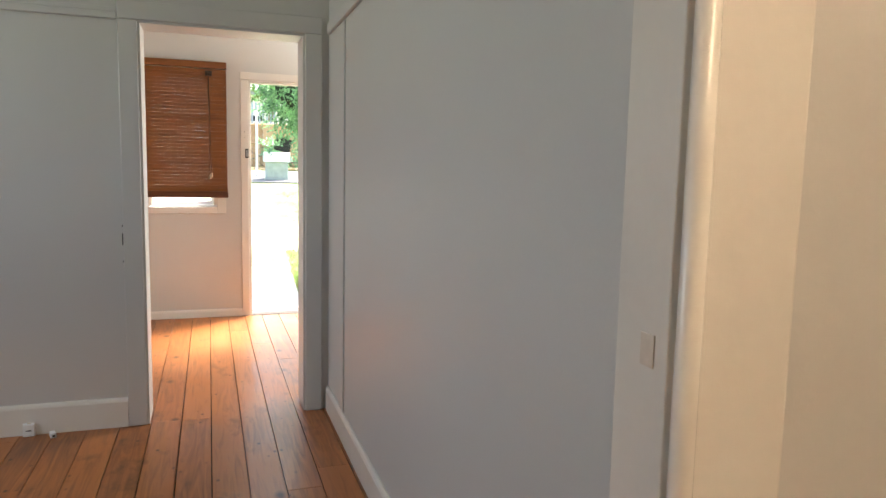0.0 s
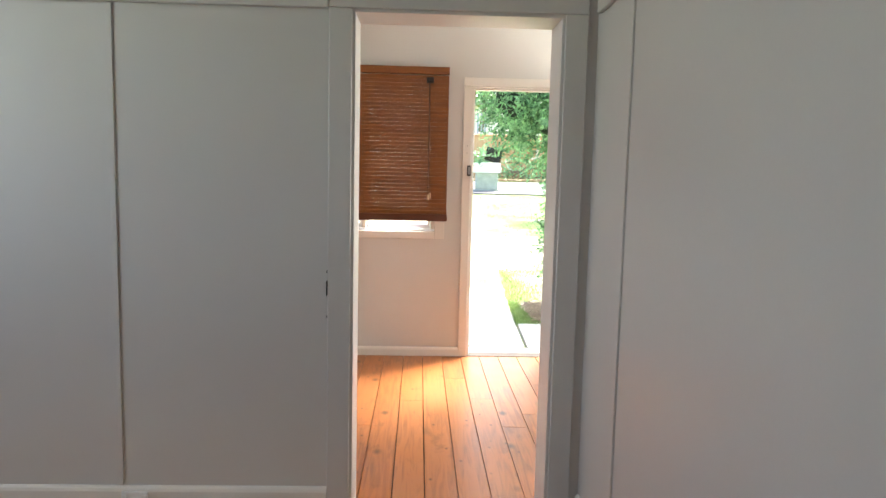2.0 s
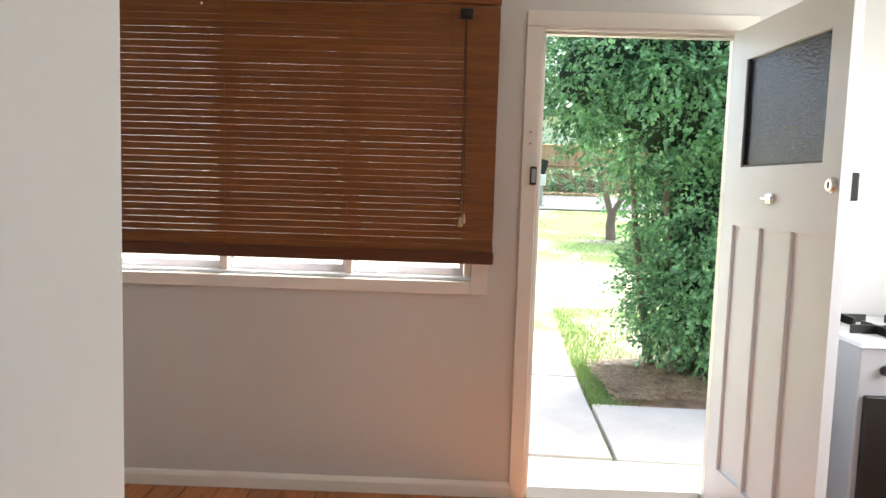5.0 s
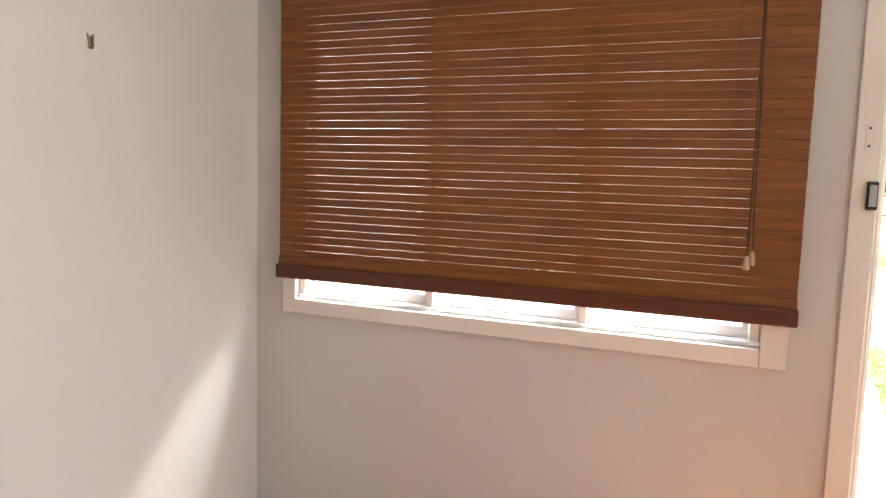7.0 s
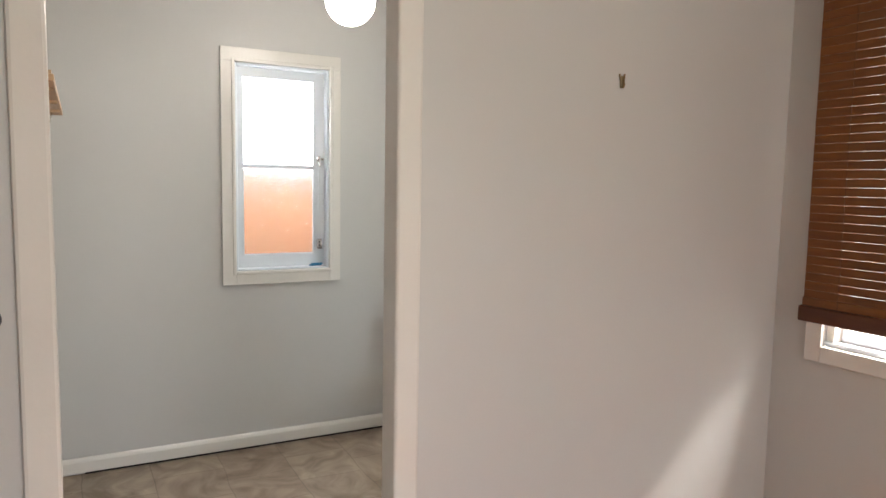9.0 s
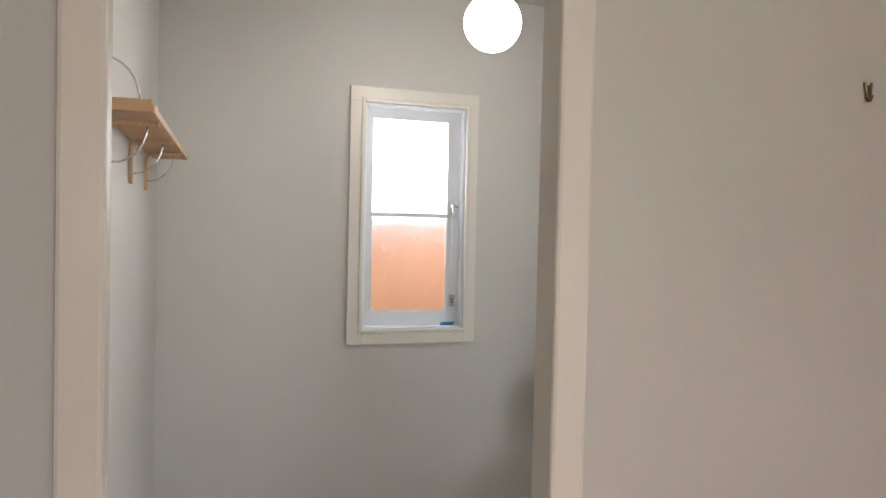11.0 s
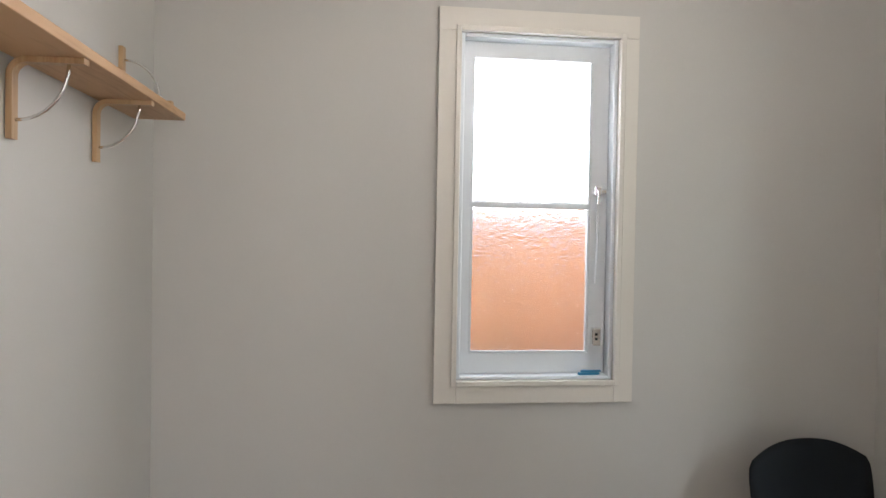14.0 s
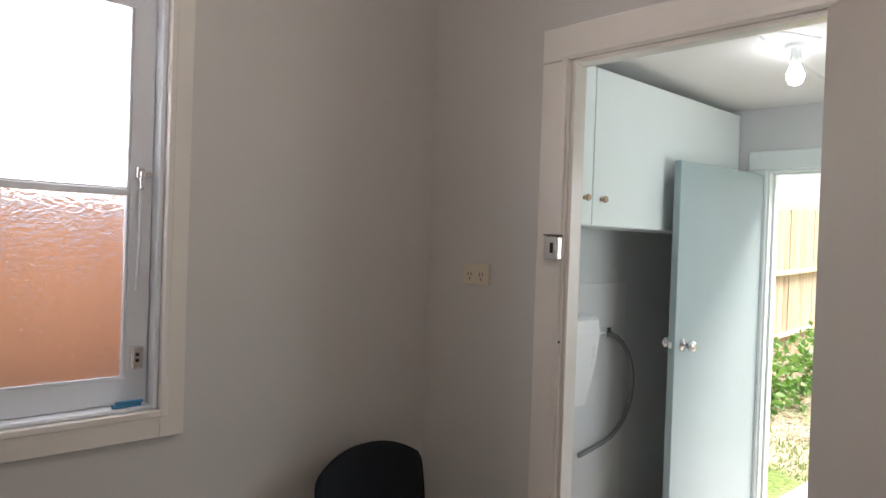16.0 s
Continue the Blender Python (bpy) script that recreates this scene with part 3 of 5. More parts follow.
skirting("baseboard_between_rooms", 0, 4.557, -1, -3.0, -0.101, 0.152)
skirting("baseboard_front_room_east", 1, 0.925, -1, 1.335, 4.535, 0.135)
skirting("baseboard_north", 0, 7.215, -1, -1.485, 0.589, 0.07)
skirting("baseboard_entry_west", 1, -1.485, 1, 5.786, 7.19, 0.07)
bb = skirting("baseboard_side_room_west", 1, -3.71, 1, 4.80, 7.215, 0.075)
bb.location.z = 0.012
skirting("baseboard_side_room_south", 0, 4.765, 1, -3.69, -1.60, 0.095)
skirting("baseboard_side_room_north", 0, 7.215, -1, -3.69, -3.202, 0.095)
# Black strip paints the shade in the gap below the raised board.
thing("skirting_gap", box(-3.709, -3.697, 4.95, 7.2, 0.001, 0.013), BLACK, "black strip for the shade in the gap under the lifted skirting board", "trim", "structure")

# cover battens and rails of the sheeted front room
for x in (-0.92,):
    strip("trim_batten", 0, 4.557, 4.549, x - 0.011, x + 0.011, 0.153, 2.03, "painted cover batten over a sheet joint", mat=PAINT, bevel=0.002)
for y in (4.09,):
    strip("trim_batten_east", 1, 0.925, 0.917, y - 0.011, y + 0.011, 0.136, 2.03, "painted cover batten over a sheet joint", mat=PAINT, bevel=0.002)
strip("picture_rail_between_rooms", 0, 4.557, 4.535, -3.0, -0.101, 2.032, 2.064, "painted picture rail", mat=PAINT, bevel=0.005)
strip("picture_rail_between_rooms_top", 0, 4.557, 4.545, -3.0, -0.101, 2.065, 2.088, "painted picture rail upper bead", mat=PAINT, bevel=0.004)
strip("picture_rail_front_room_east", 1, 0.925, 0.905, 1.335, 4.50, 2.032, 2.088, "painted picture rail", mat=PAINT, bevel=0.005)


# ---- windows ----
def window_north():
    w = empty("window_1", pose(0, 0, 0), "wide white timber window with obscure glass behind a lowered blind", "window", kind="structure")
    x0, x1, z0, z1 = -1.29, 0.375, 0.985, 2.14
    for b in ((x0 - 0.06, x0, z0 - 0.06, z1), (x1, x1 + 0.075, z0 - 0.06, z1), (x0 - 0.06, x1 + 0.075, z1 + 0.001, z1 + 0.065)):
        part("architrave", box(b[0], b[1], 7.197, 7.215, b[2], b[3], 0.004), TRIM, w)
    part("window_sill", box(x0 + 0.001, x1 - 0.001, 7.192, 7.215, z0 - 0.06, z0 - 0.002, 0.005), TRIM, w)
    part("frame_sill", box(x0, x1, 7.2155, 7.315, z0 + 0.001, z0 + 0.014, 0.002), DOORW, w)
    for a in (x0 + 0.001, -0.744, -0.185, x1 - 0.031):
        part("mullion", box(a, a + 0.03, 7.222, 7.33, z0 + 0.015, z1 - 0.002, 0.003), TRIM, w)
    for a, b in ((x0 + 0.033, -0.746), (-0.712, -0.187), (-0.153, x1 - 0.033)):
        sash = part("sash", boxes([(a, b, 7.262, 7.30, z0 + 0.016, z0 + 0.05), (a, b, 7.262, 7.30, z1 - 0.05, z1 - 0.004),
                                   (a, a + 0.018, 7.262, 7.30, z0 + 0.05, z1 - 0.05), (b - 0.018, b, 7.262, 7.30, z0 + 0.05, z1 - 0.05)]), DOORW, w)
        pane = part("pane", box(a + 0.019, b - 0.019, 7.279, 7.283, z0 + 0.051, z1 - 0.051), GLASSW, sash)
        pane.visible_shadow = False


def window_side():
    w = empty("window_2", pose(0, 0, 0), "narrow white timber casement window with obscure glass", "window", kind="structure")
    y0, y1, z0, z1 = 5.718, 6.248, 1.012, 2.142
    X = -3.71
    for b in ((y0 - 0.073, y0, z0 - 0.074, z1), (y1, y1 + 0.064, z0 - 0.074, z1), (y0 - 0.073, y1 + 0.064, z1 + 0.0004, z1 + 0.075), (y0 + 0.0004, y1 - 0.0004, z0 - 0.074, z0 - 0.001)):
        part("architrave", box(X, X + 0.02, *b, 0.0015), TRIM, w)
    for b in ((y0 - 0.018, y0, z0 - 0.018, z1 + 0.018), (y1, y1 + 0.018, z0 - 0.018, z1 + 0.018), (y0, y1, z1, z1 + 0.018), (y0, y1, z0 - 0.018, z0)):
        part("bead", box(X + 0.0201, X + 0.027, *b, 0.003), TRIM, w)
    for b in ((y0 + 0.001, y0 + 0.014, z0 + 0.001, z1 - 0.001), (y1 - 0.014, y1 - 0.001, z0 + 0.001, z1 - 0.001), (y0 + 0.015, y1 - 0.015, z1 - 0.014, z1 - 0.001), (y0 + 0.015, y1 - 0.015, z0 + 0.001, z0 + 0.012)):
        part("frame", box(X - 0.11, X + 0.004, *b, 0.003), DOORW, w)
    a, b, c, d = y0 + 0.017, y1 - 0.017, z0 + 0.014, z1 - 0.017
    sx0, sx1 = X - 0.075, X - 0.038
    gz0, gz1, gm = 1.094, 2.073, 1.588
    ga, gb = 5.766, 6.174
    sash = part("sash", boxes([(sx0, sx1, a, ga, c, d), (sx0, sx1, gb, b, c, d), (sx0, sx1, ga, gb, c, gz0), (sx0, sx1, ga, gb, gz1, d),
                               (sx0 + 0.006, sx1 - 0.004, ga, gb, gm - 0.008, gm + 0.008)]), DOORW, w)
    for e, f in ((gz0, gm - 0.008), (gm + 0.008, gz1)):
        pane = part("pane", box(sx0 + 0.016, sx0 + 0.020, ga + 0.001, gb - 0.001, e + 0.001, f - 0.001), GLASSW, sash)
        pane.visible_shadow = False
    bead = []
    for e, f in ((gz0, gm - 0.008), (gm + 0.008, gz1)):
        bead += [(sx0 + 0.021, sx1 - 0.002, ga + 0.001, ga + 0.007, e + 0.001, f - 0.001), (sx0 + 0.021, sx1 - 0.002, gb - 0.007, gb - 0.001, e + 0.001, f - 0.001),
                 (sx0 + 0.021, sx1 - 0.002, ga + 0.008, gb - 0.008, e + 0.001, e + 0.006)]
    part("glazing_bead", boxes(bead), DOORW, sash)
    # catch, stay arm and lock on the closing stile
    catch = part("window_catch", boxes([(sx1, sx1 + 0.022, 6.184, 6.206, 1.625, 1.655), (sx1 + 0.008, sx1 + 0.03, 6.190, 6.200, 1.595, 1.645)], 0.003), CHROME, w)
    part("catch_tongue", box(sx1 + 0.01, sx1 + 0.02, 6.202, 6.224, 1.632, 1.646, 0.002), CHROME, catch)
    part("stay_arm", tube([(sx1 + 0.012, 6.195, 1.61), (sx1 + 0.014, 6.197, 1.46), (sx1 + 0.012, 6.193, 1.33)], 0.004), DOORW, w)
    lock = part("window_lock", box(sx1, sx1 + 0.026, 6.183, 6.214, 1.121, 1.181, 0.004), CHROME, w)
    part("keyhole", boxes([(sx1 + 0.0262, sx1 + 0.028, 6.192, 6.200, 1.156, 1.164), (sx1 + 0.0262, sx1 + 0.028, 6.192, 6.200, 1.140, 1.148)]), BLACK, lock)


window_north()
window_side()
peg = empty("clothes_peg", pose(-3.715, 6.172, 1.031, 0, 0, 4), "blue plastic peg lying on the window sill", "peg")
part("arm", box(-0.006, 0.006, -0.04, 0.035, -0.006, 0.003, 0.002), BLUEP, peg)
part("arm", box(-0.006, 0.006, -0.03, 0.040, 0.0035, 0.010, 0.002), BLUEP, peg)


# ---- timber venetian blind ----
def blind():
    b = empty("venetian_blind", pose(-0.443, 7.178, 0), "brown stained timber venetian blind, lowered and closed", "blind")
    W, top, bot = 0.908, 2.224, 1.066
    part("head_rail", box(-W, W, -0.028, 0.017, top - 0.055, top, 0.004), SLAT, b)
    part("pelmet_bead", box(-W, W, -0.033, -0.029, top - 0.016, top - 0.002, 0.001), SLAT, b)
    rng = random.Random(4)
    pitch = 0.0291
    z = top - 0.075
    while z > bot + 0.075:
        bm = bmesh.new()
        n = 26
        ring = []
        ph, am = rng.uniform(0, 6.28), rng.uniform(0.00002, 0.00008)
        gap = max(0.00010, rng.gauss(0.00025, 0.00006))
        for i in range(n + 1):
            x = -W + 0.002 + (2 * W - 0.004) * i / n
            low = -pitch / 2 + gap + (0.00024 if x < -0.34 else 0.0) + am * math.sin(ph + 5 * x) + rng.uniform(-0.00003, 0.00003)
            hi = pitch / 2
            ring.append([bm.verts.new((x, y, h)) for y, h in ((0.0, low), (-0.0013, low + 0.0014), (-0.0013, hi - 0.0012), (0.0, hi), (0.0011, hi), (0.0011, low))])
        for p, q in zip(ring, ring[1:]):
            for j in range(6):
                bm.faces.new((p[j], p[(j + 1) % 6], q[(j + 1) % 6], q[j]))
        bm.faces.new(ring[0])
        bm.faces.new(ring[-1])
        part("slat", bm, SLAT, b, at=pose(rng.uniform(-0.0006, 0.0006), 0, z))
        z -= pitch
    part("gathered_slat", box(-W, W, -0.008, 0.010, bot + 0.050, z + pitch / 2 + 0.003, 0.003), SLAT, b)
    part("bottom_rail", box(-W - 0.004, W + 0.004, -0.024, 0.014, bot, bot + 0.054, 0.006), RAIL, b, "thicker dark bottom rail")
    for x in (-0.78, -0.27, 0.27, 0.70):
        part("ladder_cord", tube([(x, -0.0095, top - 0.06), (x, -0.0095, bot + 0.056)], 0.0007, 5), CORD, b)
    for x in (-0.36,):
        part("screw", lathe([(0.006, 0), (0.006, 0.003), (0.003, 0.005)], 10), CHROME, b, at=pose(x, -0.03, 2.14, 90))
    lock = part("cord_lock", boxes([(0.735, 0.79, -0.045, -0.034, 2.10, 2.145), (0.75, 0.775, -0.055, -0.046, 2.105, 2.13)], 0.004), DARKM, b)
    part("pulley", lathe([(0.009, -0.012), (0.006, 0), (0.009, 0.012)], 12), DARKM, lock, at=pose(0.762, -0.052, 2.112, 0, 90, 0))
    for dx, zb in ((0.0, 1.247), (0.014, 1.262)):
        c = part("pull_cord", tube([(0.757 + dx * 0.3, -0.05, 2.11), (0.760 + dx * 0.4, -0.036, 1.9), (0.762 + dx * 0.7, -0.034, 1.5), (0.762 + dx, -0.036, zb + 0.02)], 0.0022, 6), CORD, b)
        part("tassel", lathe([(0.003, 0.022), (0.007, 0.012), (0.0085, 0), (0.010, -0.016), (0.007, -0.020)], 12), TASSEL, c, at=pose(0.762 + dx, -0.036, zb))
    part("cord_knot", lathe([(0.003, 0.012), (0.007, 0.004), (0.003, -0.008)], 8), CORD, b, at=pose(0.762, -0.036, 1.325))


blind()


# ---- front door, swung open into the entry ----
def front_door():
    d = empty("front_door", pose(1.497, 7.20, 0.012, 0, 0, -86.5), "white panelled front door with dark obscure glass, standing open", "door")
    # built along local x from the hinge, outer face towards -y
    Wd, Hd, T = 0.82, 2.072, 0.038
    g0, g1, gz0, gz1 = 0.135, 0.715, 1.503, 1.94
    p0, p1 = 0.10, 0.755
    pz0, pz1 = 0.20, 1.262
    part("stile", box(0, p0, -T, 0, 0, Hd, 0.0004), DOORW, d)
    part("stile", box(p1, Wd, -T, 0, 0, Hd, 0.0004), DOORW, d)
    part("bottom_rail", box(p0, p1, -T, 0, 0, pz0, 0.0004), DOORW, d)
    part("lock_rail", box(p0, p1, -T, 0, pz1, gz0, 0.0004), DOORW, d)
    part("top_rail", box(p0, p1, -T, 0, gz1, Hd, 0.0004), DOORW, d)
    part("glazing_frame", boxes([(p0, g0, -T, 0, gz0, gz1), (g1, p1, -T, 0, gz0, gz1)]), DOORW, d)
    w = (p1 - p0 - 0.06) / 3
    for i in range(3):
        a = p0 + i * (w + 0.03)
        part("panel", box(a, a + w, -T + 0.014, -0.014, pz0, pz1), DOORW, d)
        if i < 2:
            part("muntin", box(a + w, a + w + 0.03, -T, 0, pz0, pz1, 0.003), DOORW, d)
    part("pane", box(g0, g1, -0.022, -0.016, gz0, gz1), GLASSD, d, "dark rolled obscure glass")
    part("glazing_bead", boxes([(g0, g0 + 0.012, -T + 0.004, -0.023, gz0, gz1), (g1 - 0.008, g1, -T + 0.004, -0.023, gz0, gz1), (g0 + 0.012, g1 - 0.008, -T + 0.004, -0.023, gz0, gz0 + 0.008)]), DARKM, d)
    knock = part("door_knocker", box(0.375, 0.425, -T - 0.012, -T, 1.358, 1.398, 0.006), CHROME, d, "small chrome twist fitting")
    part("key_turn", tube([(0.365, -T - 0.018, 1.378), (0.435, -T - 0.018, 1.380)], 0.006), CHROME, knock)
    dead = part("deadlock", lathe([(0.026, 0), (0.026, 0.008), (0.019, 0.014), (0.019, 0.017)], 20), CHROME, d, at=pose(0.785, -T, 1.428, 90), smooth=False)
    part("key_slot", box(-0.003, 0.003, -0.010, 0.010, 0.0172, 0.0185), BLACK, dead)
    part("deadlock_case", box(0.745, 0.815, 0.0, 0.03, 1.38, 1.47, 0.005), DARKM, d)
    for z in (0.2, 1.0, 1.85):
        part("hinge", tube([(-0.003, 0.004, z - 0.045), (-0.003, 0.004, z + 0.045)], 0.006), CHROME, d)


front_door()
strike = empty("door_strike", pose(0.629, 7.197, 1.457), "dark metal rim lock keeper screwed to the door frame", "lock")
part("keeper", box(-0.014, 0.014, -0.022, 0.0, -0.04, 0.04, 0.004), DARKM, strike)
part("keeper_face", box(-0.008, 0.010, -0.0245, -0.0222, -0.03, 0.03), STEEL, strike)
old = empty("old_lock_mark", pose(0.612, 7.197, 1.62), "painted-over plate of an old lock on the frame", "plate")
part("plate", box(-0.010, 0.010, -0.003, 0.0, -0.035, 0.035, 0.001), TRIM, old)
part("screw_hole", box(-0.003, 0.003, -0.0045, -0.0031, 0.022, 0.028), BLACK, old)
part("screw_hole", box(-0.003, 0.003, -0.0045, -0.0031, -0.028, -0.022), BLACK, old)
# The thin dark gap below the doorway is put into the sill's colour.
thing("threshold", box(0.66, 1.485, 7.205, 7.325, -0.03, 0.004, 0.003), surface("dark_timber_threshold", (0.09, 0.075, 0.06), 0.7, var=0.3), "dark timber door threshold", "threshold", "structure")


# ---- sockets and small fittings ----
def socket(name, at, label, slots=2, w=0.115, h=0.073, mat=None):
    """A double power point; local x runs along the wall, -y out of it."""
    s = empty(name, at, label, "power socket", group="double power sockets")
    part("plate", box(-w / 2, w / 2, -0.010, 0, -h / 2, h / 2, 0.003), mat or IVORY, s)
    for k in range(slots):
        cx = (k - (slots - 1) / 2) * w * 0.46
        part("pin_slots", boxes([(cx - 0.009, cx - 0.0055, -0.0115, -0.0102, -0.004, 0.006), (cx + 0.0055, cx + 0.009, -0.0115, -0.0102, -0.004, 0.006), (cx - 0.002, cx + 0.002, -0.0115, -0.0102, -0.020, -0.010)]), SLOT, s)
        sx = (-1 if k == 0 else 1) * w * 0.38
        part("switch", box(sx - 0.008, sx + 0.008, -0.014, -0.0102, h / 2 - 0.022, h / 2 - 0.010, 0.002), mat or IVORY, s)
    return s


socket("power_socket", pose(-0.86, 4.539, 0.10), "white double power socket on the skirting board", w=0.105, h=0.07, mat=WHITEP)
socket("power_socket", pose(-3.463, 7.215, 1.379), "ivory double power socket on the wall")
jack = empty("phone_socket", pose(-0.546, 4.539, 0.033), "small white surface phone socket on the skirting", "phone socket")
part("body", box(-0.026, 0.026, -0.026, 0, -0.032, 0.030, 0.004), WHITEP, jack)
part("port", box(-0.012, 0.012, -0.0275, -0.0262, -0.004, 0.001), BLACK, jack)
part("button", lathe([(0.009, 0), (0.007, 0.004)], 12), IVORY, jack, at=pose(0, -0.012, 0.030))
clip = empty("cable_outlet", pose(-0.437, 4.49, 0.0, 0, 0, 20), "loose white cable outlet lying on the boards", "cable outlet")
part("body", box(-0.013, 0.013, -0.022, 0.022, 0.0, 0.024, 0.003), WHITEP, clip)
part("port", box(-0.005, 0.005, -0.0235, -0.0222, 0.007, 0.014), BLACK, clip)
latch = empty("latch_hole", pose(-0.101, 4.545, 0.966), "dark chipped latch recess in the door casing", "latch")
part("recess", box(-0.004, 0.0, -0.008, 0.008, -0.03, 0.03, 0.003), BLACK, latch)
part("chip", box(-0.003, 0.0, -0.006, 0.004, 0.060, 0.072, 0.002), BLACK, latch)
part("chip", box(-0.003, 0.0, -0.004, 0.004, -0.118, -0.108, 0.002), BLACK, latch)
mark = thing("hinge_patch", box(0.6785, 0.6798, 1.278, 1.298, 1.163, 1.193, 0.0005), surface("filler_patch", (0.68, 0.61, 0.53), 0.6, var=0.15, scale=30), "tan filler patch on the door jamb", "patch")
hook = empty("picture_hook", pose(-1.485, 6.438, 1.836), "small brass picture hook in the wall", "hook")
part("plate", box(0, 0.003, -0.006, 0.006, -0.022, 0.014, 0.001), BRASS, hook)
part("prong", tube([(0.003, -0.010, 0.020), (0.006, -0.004, -0.012), (0.012, 0, -0.022), (0.016, 0, -0.010)], 0.0028), BRASS, hook)
part("prong", tube([(0.003, 0.010, 0.020), (0.006, 0.004, -0.012), (0.010, 0, -0.022)], 0.0028), BRASS, hook)
hatch = empty("wall_cupboard", pose(-0.86, 4.767, 0), "brown stained timber cupboard door in a white frame", "cupboard")
part("door", box(-0.40, 0.40, 0.003, 0.04, 1.02, 1.98, 0.003), HATCH, hatch)
part("frame", boxes([(-0.46, -0.402, 0, 0.022, 0.96, 2.04), (0.402, 0.46, 0, 0.022, 0.96, 2.04), (-0.402, 0.402, 0, 0.022, 0.96, 1.018), (-0.402, 0.402, 0, 0.022, 1.982, 2.04)]), TRIM, hatch)
part("knob", lathe([(0.006, 0), (0.005, 0.015), (0.012, 0.022), (0.010, 0.03), (0.004, 0.032)], 14), DARKM, hatch, at=pose(-0.36, 0.04, 1.27, -90))


# ---- shelf with bent brackets in the side room ----
shelf = empty("wall_shelf", pose(0, 0, 0), "pine wall shelf on bent timber brackets with steel stays", "shelf")
part("board", box(-3.515, -2.195, 4.768, 4.908, 1.795, 1.816, 0.002), PINE, shelf)


def bracket(x, zc, up):
    s = -1 if not up else 1
    w, t = 0.0115, 0.011
    bm = bmesh.new()
    path = [(0.0, 0.150), (0.0, 0.035)]
    for i in range(1, 7):
        a = math.radians(90 * i / 6)
        path.append((0.035 - 0.035 * math.cos(a), 0.035 - 0.035 * math.sin(a)))
    path.append((0.135, 0.0))
    rows = []
    for i, (p, q) in enumerate(path):
        a, b = path[max(i - 1, 0)], path[min(i + 1, len(path) - 1)]
        dx, dz = b[0] - a[0], b[1] - a[1]
        L = math.hypot(dx, dz)
        nx, nz = -dz / L * t, dx / L * t
        if nx < 0:
            nx, nz = -nx, -nz
        rows.append([bm.verts.new((x + e * w, 4.767 + p + o * nx, zc + s * (q + o * abs(nz)))) for e, o in ((-1, 0), (1, 0), (1, 1), (-1, 1))])
    for a, b in zip(rows, rows[1:]):
        for j in range(4):
            bm.faces.new((a[j], a[(j + 1) % 4], b[(j + 1) % 4], b[j]))
    bm.faces.new(rows[0])
    bm.faces.new(rows[-1])
    br = part("bracket", bm, BENTPLY, shelf)
    arc = []
    for i in range(11):
        a = math.radians(90 * i / 10)
        arc.append((x, 4.779 + 0.092 * math.sin(a), zc + s * (0.010 + 0.105 * math.cos(a))))
    part("stay", tube(arc, 0.0032, 7), CHROME, br, "thin curved steel stay", smooth=True)


for x in (-2.387, -2.819, -3.225):
    bracket(x, 1.7945, False)
for x in (-2.212, -3.40):
    bracket(x, 1.8165, True)


# ---- chair in the side room ----
def chair():
    c = empty("plastic_chair", pose(-3.40, 6.90, -0.008, 0, 0, 4), "dark navy moulded chair with its back to the wall", "chair")
    # faces +x; back near x = -0.2
    bm = bmesh.new()
    rows = []
    nz, ny = 12, 14
    for layer in (0.0, 0.010):
        g = []
        for i in range(nz + 1):
            f = i / nz
            half = 0.205 + 0.02 * math.sin(f * 2.2) - (0.012 * max(0, f - 0.9) / 0.1)
            r = []
            for j in range(ny + 1):
                u = -1 + 2 * j / ny
                top = 0.835 - 0.058 * abs(u) ** 2.4
                z = 0.50 + f * (top - 0.50)
                x = -0.165 - 0.05 * f + 0.030 * u * u - layer
                r.append(bm.verts.new((x, u * half, z)))
            g.append(r)
        rows.append(g)
    for g in rows:
        for i in range(nz):
            for j in range(ny):
                bm.faces.new((g[i][j], g[i][j + 1], g[i + 1][j + 1], g[i + 1][j]))
    a, b = rows
    for i in range(nz):
        for j in (0, ny):
            bm.faces.new((a[i][j], a[i + 1][j], b[i + 1][j], b[i][j]))
    for j in range(ny):
        for i in (0, nz):
            bm.faces.new((a[i][j], a[i][j + 1], b[i][j + 1], b[i][j]))
    part("backrest", bm, NAVY, c, smooth=True)
    part("seat", box(-0.17, 0.25, -0.215, 0.215, 0.430, 0.452, 0.010), NAVY, c)
    for y in (-0.14, 0.14):
        part("back_strut", tube([(-0.15, y, 0.435), (-0.18, y, 0.47), (-0.19, y, 0.60)], 0.010), STEEL, c)
    for x, y in ((0.20, -0.19), (0.20, 0.19), (-0.15, -0.19), (-0.15, 0.19)):
        leg = part("leg", tube([(x, y, 0.43), (x * 1.12, y * 1.08, 0.012)], 0.010), STEEL, c)
        part("foot_cap", lathe([(0.014, 0), (0.014, 0.022), (0.011, 0.026)], 10), NAVY, leg, at=pose(x * 1.12, y * 1.08, 0))


chair()

# ---- lamps ----
g = empty("globe_ceiling_light", pose(-2.68, 6.00, H), "lit opal glass globe on a short ceiling mount", "ceiling light")
part("ceiling_rose", lathe([(0.055, -0.03), (0.055, -0.012), (0.045, 0)], 20), WHITEP, g)
part("stem", lathe([(0.012, -0.304), (0.012, -0.03)], 12), WHITEP, g)
part("neck", lathe([(0.044, -0.359), (0.044, -0.319), (0.030, -0.304)], 18), WHITEP, g)
bm = bmesh.new()
bmesh.ops.create_uvsphere(bm, u_segments=28, v_segments=18, radius=0.105)
part("globe", bm, GLOBE, g, smooth=True, at=pose(0, 0, -0.446))
